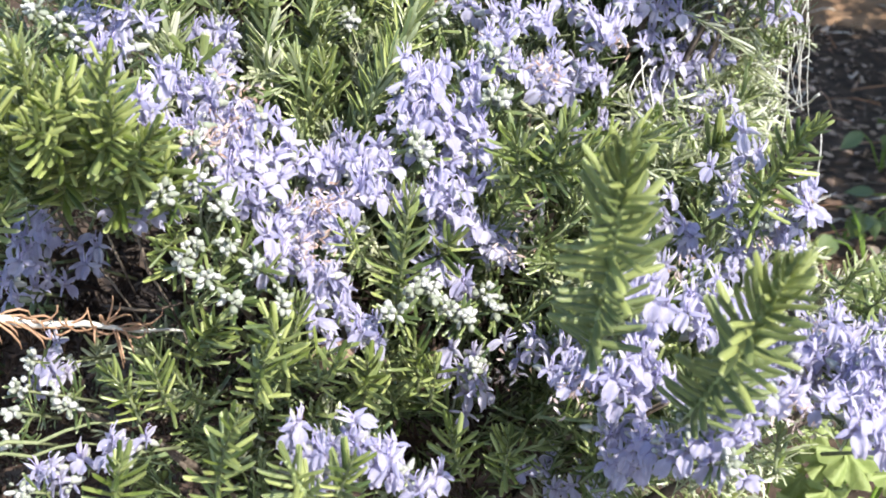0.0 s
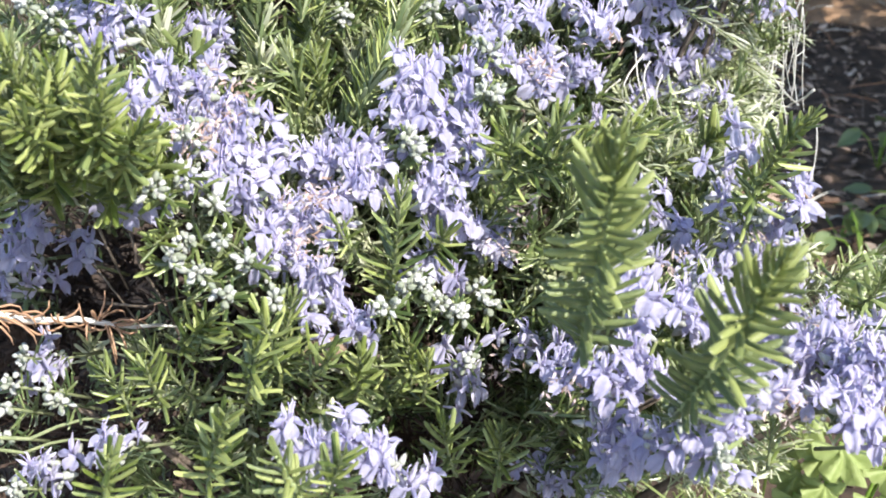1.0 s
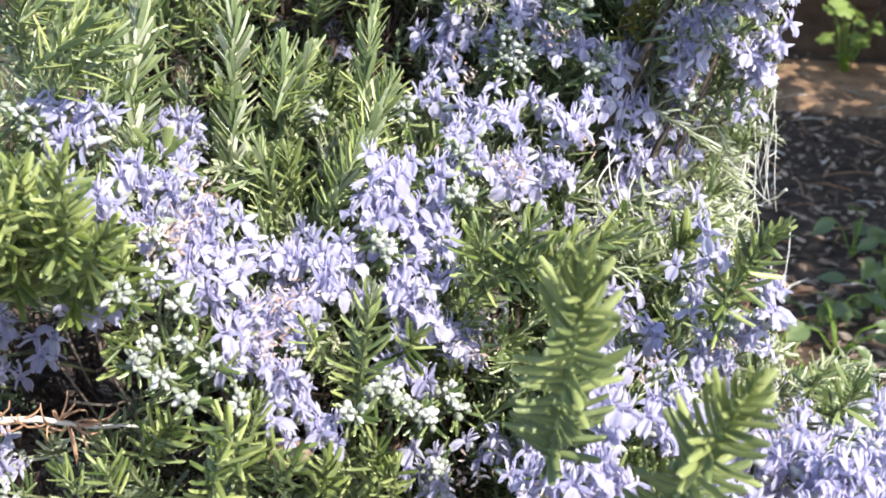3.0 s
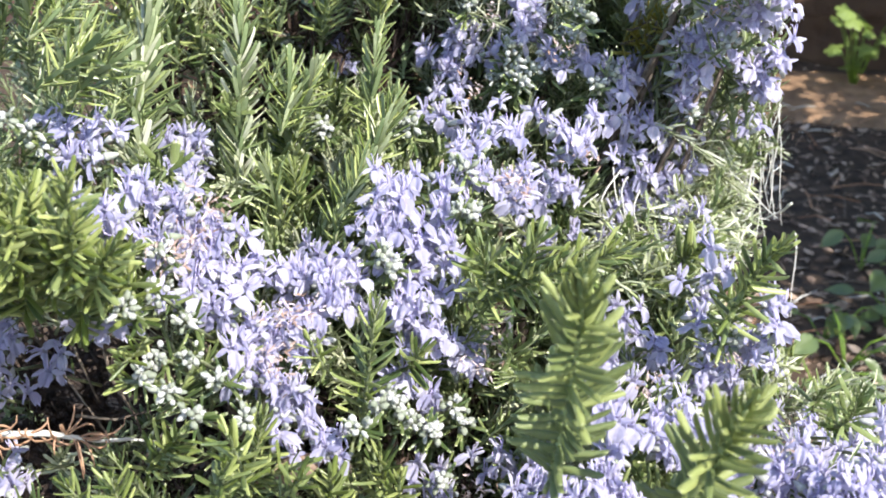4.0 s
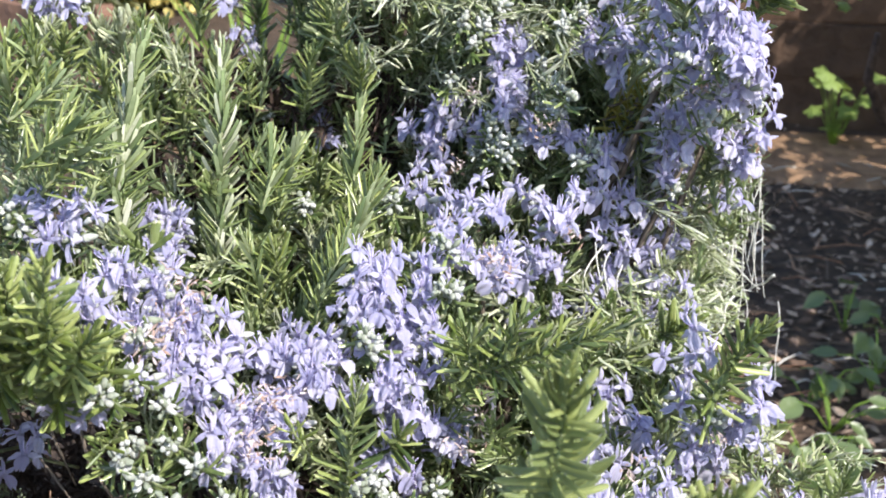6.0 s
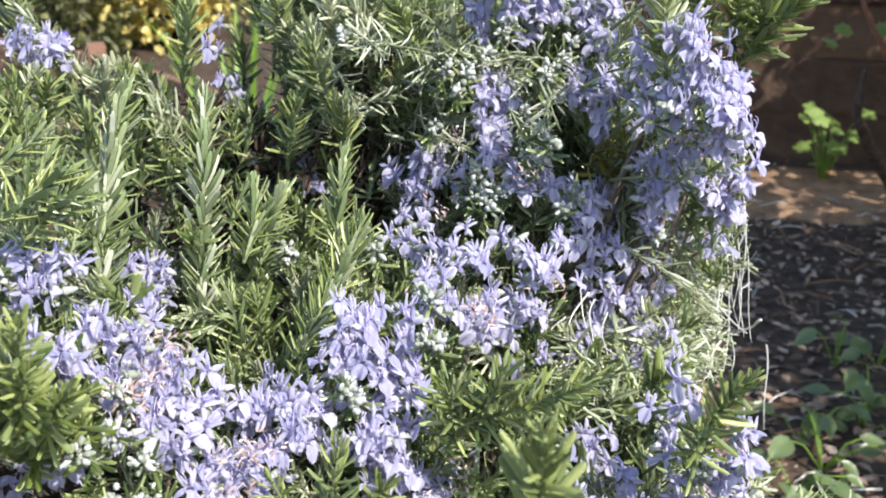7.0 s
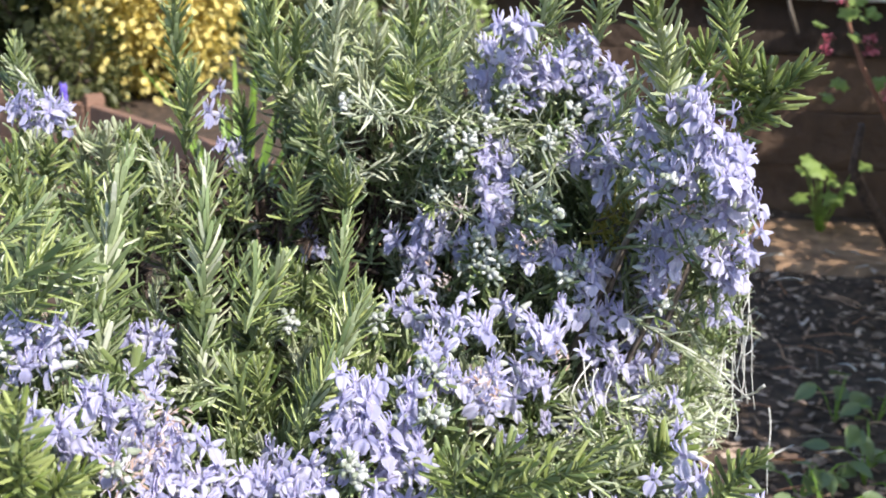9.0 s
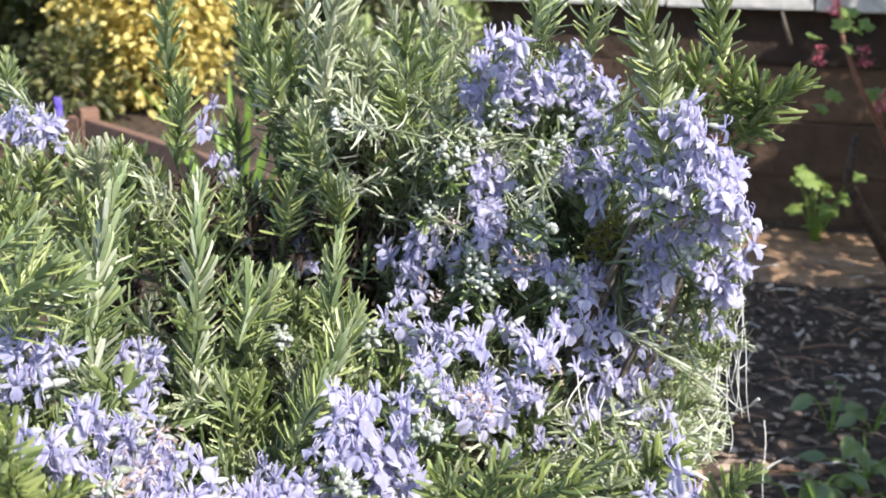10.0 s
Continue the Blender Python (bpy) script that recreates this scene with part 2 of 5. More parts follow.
def shoot(points, leaf, gap, seed, tpls, stem=0.0017, lean=None, open_low=66.0, open_tip=17.0, wild=1.0):
    rnd = random.Random(seed)
    s = Shape()
    n = len(points)
    s.add(tube(points, [stem * (1 - 0.6 * i / (n - 1)) for i in range(n)], STEM, 5))
    for m in leaf_frames(points, leaf, gap, rnd, open_low, open_tip, lean, wild):
        s.add(rnd.choice(tpls), m)
    return s


# ---- where the flowers, buds and shoots of the bush stand ----
FLOWERS_A = [(0.176, 0.570, 0.918), (0.171, 0.574, 0.927), (0.169, 0.580, 0.904), (0.172, 0.592, 0.868), (0.160, 0.593, 0.859), (0.164, 0.593, 0.850),
    (0.182, 0.594, 0.841), (0.152, 0.596, 0.869), (0.147, 0.599, 0.858), (0.206, 0.607, 0.893), (-0.074, 0.615, 0.847), (-0.083, 0.615, 0.843),
    (0.250, 0.615, 0.863), (0.252, 0.616, 0.871), (-0.033, 0.616, 0.837), (-0.043, 0.617, 0.833), (-0.067, 0.617, 0.850), (-0.040, 0.617, 0.845),
    (-0.055, 0.619, 0.853), (-0.030, 0.619, 0.827), (-0.086, 0.619, 0.826), (-0.050, 0.619, 0.848), (0.266, 0.620, 0.860), (0.143, 0.621, 0.838),
    (0.275, 0.624, 0.840), (0.267, 0.629, 0.866), (0.135, 0.638, 0.830), (0.125, 0.642, 0.831), (0.294, 0.648, 0.866), (-0.016, 0.649, 0.790),
    (0.307, 0.650, 0.861), (0.270, 0.651, 0.868)]
FLOWERS_B = [(-0.009, 0.651, 0.790), (0.279, 0.651, 0.868), (0.275, 0.653, 0.888), (0.265, 0.653, 0.880), (0.265, 0.654, 0.862), (0.117, 0.654, 0.818),
    (0.266, 0.654, 0.866), (0.285, 0.655, 0.885), (0.270, 0.656, 0.892), (0.108, 0.657, 0.873), (0.127, 0.658, 0.842), (0.300, 0.659, 0.876),
    (0.118, 0.659, 0.859), (0.124, 0.660, 0.875), (0.108, 0.660, 0.854), (0.199, 0.660, 0.888), (0.109, 0.660, 0.827), (0.100, 0.662, 0.874),
    (0.136, 0.662, 0.865), (0.117, 0.663, 0.882), (0.131, 0.664, 0.797), (0.320, 0.666, 0.867), (0.144, 0.666, 0.867), (0.257, 0.667, 0.871),
    (0.130, 0.672, 0.922), (0.122, 0.672, 0.926), (0.293, 0.673, 0.892), (0.130, 0.674, 0.880), (0.114, 0.682, 0.788), (0.320, 0.683, 0.881),
    (0.264, 0.684, 0.877), (0.240, 0.686, 0.867)]
FLOWERS_C = [(0.252, 0.687, 0.867), (0.239, 0.688, 0.849), (0.087, 0.688, 0.852), (0.251, 0.689, 0.847), (0.138, 0.691, 0.895), (0.245, 0.691, 0.873),
    (-0.222, 0.692, 0.791), (0.136, 0.692, 0.881), (0.132, 0.692, 0.885), (-0.223, 0.692, 0.785), (0.121, 0.694, 0.764), (0.091, 0.696, 0.857),
    (0.178, 0.707, 0.894), (0.182, 0.708, 0.902), (0.163, 0.708, 0.885), (0.319, 0.709, 0.878), (0.228, 0.711, 0.865), (0.170, 0.712, 0.876),
    (-0.286, 0.713, 0.754), (-0.281, 0.714, 0.762), (-0.275, 0.715, 0.748), (0.203, 0.727, 0.880), (0.282, 0.727, 0.857), (0.300, 0.742, 0.855),
    (-0.206, 0.743, 0.945), (-0.167, 0.748, 0.970), (-0.119, 0.749, 0.901), (-0.090, 0.751, 0.857), (-0.050, 0.752, 0.841), (-0.058, 0.752, 0.849),
    (-0.089, 0.755, 0.871), (0.143, 0.758, 0.892)]
FLOWERS_D = [(-0.074, 0.765, 0.865), (0.089, 0.766, 0.827), (-0.115, 0.770, 0.899), (-0.124, 0.771, 0.917), (-0.214, 0.771, 1.016),
    (-0.168, 0.773, 0.982), (-0.091, 0.774, 0.879), (0.247, 0.775, 0.836), (-0.204, 0.777, 1.015), (-0.199, 0.778, 0.996), (-0.150, 0.778, 0.952),
    (-0.071, 0.778, 0.872), (0.101, 0.779, 0.693), (-0.079, 0.779, 0.881), (-0.128, 0.779, 0.939), (-0.136, 0.780, 0.945), (-0.099, 0.781, 0.889),
    (0.325, 0.782, 0.837), (-0.233, 0.783, 0.933), (-0.113, 0.785, 0.930), (0.026, 0.785, 0.780), (-0.197, 0.785, 1.004), (-0.124, 0.785, 0.947),
    (0.028, 0.786, 0.789), (-0.170, 0.787, 0.993), (0.066, 0.788, 0.814), (0.068, 0.788, 0.823), (-0.077, 0.789, 0.903), (-0.111, 0.790, 0.912),
    (-0.107, 0.790, 0.920), (-0.104, 0.792, 0.902), (-0.148, 0.792, 0.959)]
FLOWERS_E = [(0.024, 0.794, 0.805), (-0.091, 0.794, 0.914), (-0.100, 0.796, 0.904), (-0.302, 0.796, 0.798), (0.139, 0.797, 0.880),
    (-0.300, 0.797, 0.788), (-0.083, 0.798, 0.919), (0.357, 0.801, 0.840), (-0.149, 0.803, 0.967), (0.080, 0.804, 0.691), (0.223, 0.806, 0.964),
    (0.091, 0.809, 0.670), (0.269, 0.811, 0.914), (-0.154, 0.813, 0.976), (-0.179, 0.813, 1.006), (0.267, 0.814, 0.918), (-0.012, 0.815, 0.866),
    (-0.199, 0.816, 1.013), (-0.163, 0.817, 1.000), (0.188, 0.817, 0.865), (-0.150, 0.818, 0.987), (-0.135, 0.819, 0.950), (-0.330, 0.819, 0.840),
    (-0.140, 0.820, 0.967), (-0.187, 0.820, 1.020), (0.217, 0.821, 0.858), (-0.049, 0.821, 0.924), (-0.068, 0.822, 0.919), (0.167, 0.822, 0.867),
    (-0.135, 0.822, 0.986), (0.007, 0.822, 0.923), (-0.006, 0.823, 0.916)]
FLOWERS_F = [(-0.062, 0.824, 0.932), (0.003, 0.824, 0.911), (-0.010, 0.824, 0.927), (-0.055, 0.825, 0.941), (-0.002, 0.825, 0.931),
    (-0.125, 0.825, 0.954), (0.011, 0.828, 0.905), (0.015, 0.828, 0.926), (0.257, 0.828, 0.898), (0.020, 0.828, 0.837), (-0.170, 0.828, 1.009),
    (0.016, 0.829, 0.849), (-0.006, 0.829, 0.869), (-0.113, 0.829, 0.959), (0.344, 0.831, 0.813), (0.020, 0.832, 0.896), (-0.039, 0.833, 0.942),
    (0.253, 0.833, 0.888), (0.003, 0.834, 0.893), (0.015, 0.834, 0.885), (-0.339, 0.835, 0.845), (0.213, 0.836, 0.905), (0.224, 0.838, 0.869),
    (0.240, 0.840, 0.887), (0.042, 0.840, 0.872), (0.230, 0.841, 0.857), (0.051, 0.841, 0.865), (-0.094, 0.843, 0.937), (-0.098, 0.844, 0.946),
    (0.046, 0.845, 0.875), (-0.078, 0.845, 0.936), (0.022, 0.846, 0.927)]
FLOWERS_G = [(-0.084, 0.847, 0.940), (-0.310, 0.848, 0.843), (-0.320, 0.848, 0.853), (0.192, 0.848, 0.878), (-0.048, 0.849, 0.953),
    (0.005, 0.849, 0.939), (-0.227, 0.851, 1.027), (-0.323, 0.851, 0.862), (-0.061, 0.851, 0.943), (-0.281, 0.853, 0.851), (0.007, 0.853, 0.947),
    (-0.027, 0.854, 0.967), (0.026, 0.854, 0.944), (-0.332, 0.854, 0.870), (0.003, 0.854, 0.958), (0.149, 0.856, 0.859), (0.252, 0.856, 0.852),
    (0.251, 0.856, 0.839), (-0.021, 0.857, 0.972), (0.028, 0.857, 0.959), (-0.010, 0.857, 0.972), (-0.161, 0.857, 1.003), (0.009, 0.859, 0.965),
    (-0.309, 0.860, 0.877), (-0.006, 0.862, 0.984), (-0.312, 0.863, 0.890), (0.007, 0.864, 0.974), (-0.329, 0.865, 0.885), (-0.261, 0.866, 1.011),
    (-0.027, 0.867, 0.995), (0.019, 0.868, 0.984), (-0.071, 0.870, 0.944)]
FLOWERS_H = [(-0.010, 0.870, 0.994), (0.172, 0.873, 0.856), (0.311, 0.874, 0.782), (-0.249, 0.877, 1.018), (0.290, 0.877, 0.906),
    (0.026, 0.878, 0.996), (-0.006, 0.880, 0.997), (-0.242, 0.881, 1.030), (-0.232, 0.882, 1.047), (-0.019, 0.882, 0.999), (-0.257, 0.886, 1.037),
    (-0.267, 0.887, 1.024), (0.033, 0.896, 0.994), (-0.173, 0.899, 0.995), (0.075, 0.902, 0.981), (0.050, 0.903, 1.003), (0.059, 0.906, 0.995),
    (0.236, 0.907, 0.910), (0.186, 0.908, 0.861), (0.068, 0.908, 0.990), (0.168, 0.912, 0.862), (0.174, 0.912, 0.872), (0.239, 0.919, 0.890),
    (0.049, 0.921, 1.013), (0.298, 0.923, 0.778), (0.090, 0.925, 0.980), (0.349, 0.931, 0.759), (0.253, 0.932, 1.146), (0.257, 0.933, 1.150),
    (0.262, 0.933, 1.137), (0.340, 0.934, 0.764), (0.272, 0.939, 1.144)]
FLOWERS_I = [(0.272, 0.940, 1.149), (0.273, 0.940, 1.135), (0.091, 0.943, 0.985), (0.242, 0.947, 1.190), (0.273, 0.947, 1.156), (0.234, 0.948, 1.190),
    (0.231, 0.948, 1.203), (0.238, 0.948, 1.199), (-0.185, 0.949, 0.995), (0.248, 0.950, 1.185), (0.255, 0.950, 1.124), (0.248, 0.950, 1.155),
    (0.265, 0.954, 1.118), (0.233, 0.956, 1.144), (0.321, 0.957, 0.762), (0.259, 0.959, 1.177), (0.275, 0.959, 1.117), (0.254, 0.960, 1.162),
    (0.269, 0.960, 1.162), (0.062, 0.961, 1.010), (0.263, 0.962, 1.165), (0.233, 0.963, 1.165), (0.225, 0.964, 1.147), (0.283, 0.964, 1.116),
    (0.126, 0.965, 1.004), (0.140, 0.965, 1.004), (0.133, 0.971, 1.012), (0.233, 0.972, 1.132), (-0.173, 0.973, 0.992), (-0.203, 0.974, 1.001),
    (0.223, 0.976, 1.149), (0.258, 0.976, 1.108)]
FLOWERS_J = [(0.084, 0.978, 1.005), (0.209, 0.982, 1.223), (-0.190, 0.983, 1.003), (0.115, 0.989, 0.909), (0.109, 0.990, 0.947), (0.122, 0.992, 1.010),
    (0.253, 0.992, 1.099), (0.078, 0.992, 1.010), (0.215, 0.998, 1.139), (0.211, 1.001, 1.170), (0.236, 1.003, 1.110), (0.060, 1.007, 1.011),
    (0.247, 1.007, 1.094), (0.256, 1.008, 0.904), (0.253, 1.008, 1.075), (0.240, 1.011, 1.074), (0.247, 1.020, 1.061), (0.156, 1.020, 1.007),
    (0.123, 1.021, 0.952), (0.144, 1.023, 0.903), (0.041, 1.023, 1.006), (0.129, 1.024, 0.940), (0.137, 1.025, 0.942), (0.238, 1.027, 1.084),
    (0.304, 1.028, 1.064), (0.234, 1.028, 1.078), (0.212, 1.029, 1.132), (0.114, 1.029, 1.007), (0.310, 1.030, 1.058), (0.231, 1.033, 1.062),
    (0.241, 1.033, 1.052), (0.285, 1.034, 1.052)]
FLOWERS_K = [(0.290, 1.035, 1.047), (0.298, 1.035, 1.042), (0.176, 1.037, 1.009), (0.289, 1.038, 1.036), (0.176, 1.038, 1.030), (0.297, 1.039, 1.030),
    (0.167, 1.039, 0.894), (0.030, 1.040, 0.996), (0.022, 1.040, 1.006), (0.213, 1.046, 1.157), (0.196, 1.049, 0.988), (0.196, 1.050, 0.968),
    (0.147, 1.053, 1.051), (0.142, 1.054, 1.060), (0.128, 1.056, 1.044), (0.234, 1.057, 1.016), (0.126, 1.060, 1.053), (0.208, 1.060, 0.993),
    (0.342, 1.061, 0.723), (0.174, 1.061, 1.035), (0.182, 1.063, 0.910), (0.231, 1.063, 0.885), (0.192, 1.065, 0.918), (0.117, 1.067, 1.046),
    (0.218, 1.068, 0.892), (0.239, 1.068, 1.036), (0.213, 1.068, 0.914), (0.211, 1.068, 0.941), (0.230, 1.068, 1.062), (0.263, 1.069, 0.908),
    (0.225, 1.070, 0.902), (0.232, 1.070, 0.913)]
FLOWERS_L = [(0.188, 1.073, 1.029), (0.231, 1.082, 1.047), (0.234, 1.083, 0.968), (0.256, 1.083, 0.981), (0.247, 1.085, 0.973), (0.230, 1.085, 0.938),
    (0.299, 1.086, 0.988), (0.188, 1.090, 1.034), (0.091, 1.092, 1.059), (0.246, 1.093, 0.943), (0.093, 1.095, 1.069), (0.255, 1.095, 0.937),
    (0.018, 1.100, 1.009), (0.236, 1.102, 1.028), (0.216, 1.103, 1.124), (0.197, 1.106, 1.095), (0.296, 1.109, 0.977), (0.201, 1.112, 1.033),
    (0.105, 1.114, 1.066), (0.100, 1.115, 1.074), (0.110, 1.116, 1.243), (0.123, 1.117, 1.239), (0.208, 1.121, 1.035), (0.204, 1.121, 1.115),
    (0.226, 1.130, 1.016), (0.122, 1.130, 1.231), (0.220, 1.133, 1.032), (0.209, 1.133, 1.159), (0.169, 1.134, 1.117), (0.104, 1.139, 1.078),
    (0.091, 1.139, 1.089), (0.093, 1.143, 1.115)]
FLOWERS_M = [(0.098, 1.143, 1.109), (0.088, 1.145, 1.119), (0.119, 1.146, 1.109), (0.107, 1.147, 1.087), (0.109, 1.148, 1.092), (0.176, 1.150, 1.130),
    (0.206, 1.151, 1.167), (0.199, 1.151, 1.153), (0.069, 1.152, 1.034), (0.037, 1.154, 1.008), (0.053, 1.159, 1.031), (0.189, 1.159, 1.117),
    (0.205, 1.160, 1.117), (0.116, 1.161, 1.067), (0.037, 1.162, 1.055), (0.120, 1.163, 1.200), (0.107, 1.164, 1.213), (0.040, 1.165, 1.015),
    (0.116, 1.168, 1.194), (0.040, 1.168, 1.037), (0.119, 1.173, 1.185), (0.139, 1.173, 1.204), (0.026, 1.174, 1.021), (0.090, 1.176, 1.216),
    (0.163, 1.176, 1.204), (0.183, 1.177, 1.225), (0.159, 1.177, 1.193), (0.089, 1.178, 1.161), (0.095, 1.178, 1.208), (0.144, 1.179, 1.177),
    (0.146, 1.179, 1.187), (0.151, 1.179, 1.182)]
FLOWERS_N = [(0.176, 1.180, 1.216), (0.010, 1.180, 1.022), (0.202, 1.183, 1.123), (0.207, 1.183, 1.134), (0.094, 1.184, 1.183), (0.213, 1.185, 1.128),
    (0.091, 1.185, 1.175), (0.083, 1.186, 1.186), (0.213, 1.187, 1.187), (0.199, 1.189, 1.165), (0.188, 1.189, 1.212), (0.409, 1.193, 0.658),
    (0.221, 1.194, 1.065), (0.208, 1.194, 1.196), (0.192, 1.199, 1.166), (0.203, 1.205, 1.179), (0.194, 1.206, 1.189), (-0.349, 1.220, 1.157),
    (-0.339, 1.220, 1.148), (-0.343, 1.220, 1.137), (-0.324, 1.220, 1.138), (-0.333, 1.220, 1.127), (-0.321, 1.220, 1.130), (-0.071, 1.245, 0.996),
    (-0.078, 1.263, 1.003), (-0.170, 1.280, 1.096), (-0.183, 1.280, 1.130), (-0.163, 1.280, 1.089), (-0.136, 1.311, 0.976), (-0.125, 1.320, 0.986),
    (-0.108, 1.325, 0.978)]
FLOWERS = FLOWERS_A + FLOWERS_B + FLOWERS_C + FLOWERS_D + FLOWERS_E + FLOWERS_F + FLOWERS_G + FLOWERS_H + FLOWERS_I + FLOWERS_J + FLOWERS_K + FLOWERS_L + FLOWERS_M + FLOWERS_N
BUDS_AT_A = [(-0.175, 0.696, 0.983), (-0.166, 0.735, 0.930), (-0.174, 0.721, 0.923), (-0.154, 0.703, 0.921), (-0.138, 0.692, 0.911),
    (-0.148, 0.746, 0.950), (-0.144, 0.736, 0.930), (-0.126, 0.726, 0.918), (-0.109, 0.724, 0.889), (-0.163, 0.730, 0.978), (-0.020, 0.828, 0.966),
    (-0.014, 0.828, 0.959), (-0.018, 0.827, 0.954), (0.045, 0.867, 0.984), (0.036, 0.859, 0.989), (0.033, 0.907, 1.008), (-0.006, 0.781, 0.865),
    (0.002, 0.784, 0.852), (0.019, 0.784, 0.843), (-0.033, 0.740, 0.873), (-0.014, 0.781, 0.875), (0.041, 0.804, 0.841), (0.033, 0.814, 0.847),
    (0.013, 0.784, 0.845), (-0.310, 0.790, 0.802), (-0.318, 0.760, 0.776), (-0.272, 0.741, 0.794), (-0.314, 0.732, 0.771), (-0.296, 0.693, 0.755),
    (-0.321, 0.780, 0.783), (-0.287, 0.764, 0.789), (0.024, 0.774, 0.807)]
BUDS_AT_B = [(0.151, 0.591, 0.892), (0.144, 0.599, 0.881), (0.165, 0.575, 0.869), (-0.164, 0.757, 0.996), (-0.308, 0.845, 1.028),
    (-0.294, 0.863, 1.052), (-0.276, 0.866, 1.043), (-0.272, 0.867, 1.030), (-0.083, 1.037, 0.992), (0.041, 0.889, 1.008), (0.166, 0.884, 0.860),
    (0.247, 0.868, 0.898), (0.240, 0.817, 0.905), (-0.022, 0.770, 0.872), (0.077, 1.138, 1.139), (0.074, 1.132, 1.132), (0.148, 1.116, 1.142),
    (0.146, 1.113, 1.135), (0.115, 1.156, 1.175), (0.108, 1.155, 1.167), (0.132, 1.135, 1.087), (0.140, 1.091, 1.093), (0.137, 1.108, 1.079),
    (0.123, 1.150, 1.065), (0.143, 1.029, 1.095), (0.131, 1.091, 1.070), (0.136, 1.044, 1.077), (0.046, 1.130, 1.085), (-0.012, 1.015, 1.007),
    (-0.002, 1.006, 1.006), (-0.137, 1.251, 1.018), (0.086, 1.077, 1.032)]
BUDS_AT_C = [(0.082, 1.096, 1.033), (0.092, 1.059, 1.030), (0.072, 1.105, 1.023), (0.173, 1.058, 1.049), (0.166, 1.043, 1.044), (0.160, 1.130, 1.149),
    (0.128, 1.129, 1.100), (0.066, 1.128, 1.118), (0.088, 1.084, 1.046), (0.100, 1.067, 1.041), (0.243, 1.051, 1.005), (0.155, 1.030, 1.038),
    (0.056, 1.136, 1.137), (0.170, 1.151, 1.158), (0.222, 0.956, 1.142), (-0.081, 1.040, 0.995), (-0.035, 1.119, 1.167), (0.083, 1.085, 1.056),
    (0.092, 1.147, 1.150), (0.252, 0.983, 1.087), (0.282, 0.967, 1.106)]
BUDS_AT = BUDS_AT_A + BUDS_AT_B + BUDS_AT_C
FADED_AT_A = [(-0.156, 0.795, 0.994), (-0.155, 0.764, 0.990), (-0.146, 0.806, 1.010), (-0.127, 0.808, 1.004), (-0.152, 0.791, 0.985),
    (-0.095, 0.781, 0.940), (-0.083, 0.786, 0.936), (-0.073, 0.804, 0.934), (-0.091, 0.767, 0.909), (-0.095, 0.766, 0.906), (0.037, 0.958, 1.004),
    (0.083, 0.899, 0.993), (0.076, 0.904, 0.998), (0.066, 0.830, 0.892), (0.052, 0.824, 0.876), (0.068, 0.831, 0.910), (0.207, 0.596, 0.885),
    (0.085, 0.657, 0.860), (0.165, 0.770, 0.888), (0.048, 0.766, 0.807), (0.259, 0.735, 0.855), (-0.162, 0.755, 0.995), (0.138, 0.950, 1.002),
    (0.239, 0.820, 0.890), (0.128, 1.038, 1.063), (0.243, 0.963, 1.120), (0.051, 1.093, 1.016), (0.068, 1.104, 1.082)]
FADED_AT = FADED_AT_A
SHOOTS_A = [(-0.076, 0.587, 0.824, -0.088, 0.556, 0.884), (-0.063, 0.588, 0.823, -0.050, 0.560, 0.883), (-0.202, 0.601, 0.812, -0.186, 0.573, 0.870),
    (0.138, 0.575, 0.898, 0.158, 0.490, 1.041), (-0.142, 0.612, 0.805, -0.113, 0.568, 0.907), (0.084, 0.600, 0.927, 0.083, 0.510, 1.094),
    (0.231, 0.691, 0.772, 0.231, 0.693, 0.809), (-0.233, 0.704, 0.999, -0.232, 0.635, 1.052), (-0.219, 0.706, 0.994, -0.184, 0.642, 1.090),
    (-0.214, 0.709, 0.997, -0.185, 0.647, 1.043), (-0.199, 0.710, 0.990, -0.183, 0.643, 1.062), (-0.196, 0.710, 0.988, -0.166, 0.661, 1.039),
    (-0.268, 0.712, 0.994, -0.258, 0.653, 1.066), (0.015, 0.712, 0.750, 0.006, 0.692, 0.807), (-0.248, 0.717, 0.988, -0.219, 0.644, 1.065),
    (-0.262, 0.729, 0.974, -0.244, 0.666, 1.089)]
SHOOTS_B = [(-0.218, 0.731, 0.786, -0.231, 0.715, 0.842), (-0.195, 0.740, 0.790, -0.199, 0.715, 0.847), (0.045, 0.749, 0.717, 0.047, 0.731, 0.777),
    (-0.118, 0.751, 0.819, -0.068, 0.730, 0.851), (-0.176, 0.757, 0.932, -0.185, 0.711, 0.936), (-0.181, 0.761, 0.815, -0.157, 0.736, 0.864),
    (-0.114, 0.761, 0.796, -0.097, 0.735, 0.884), (-0.180, 0.762, 0.899, -0.189, 0.732, 0.911), (-0.057, 0.795, 0.882, -0.069, 0.770, 0.924),
    (-0.036, 0.800, 0.828, -0.022, 0.766, 0.956), (-0.037, 0.804, 0.777, -0.061, 0.776, 0.810), (-0.020, 0.814, 0.755, -0.022, 0.787, 0.824),
    (0.190, 0.827, 0.810, 0.199, 0.809, 0.865), (0.236, 0.837, 0.893, 0.246, 0.750, 1.012), (0.038, 0.838, 0.923, 0.141, 0.752, 1.004),
    (-0.010, 0.841, 0.857, 0.007, 0.806, 0.899)]
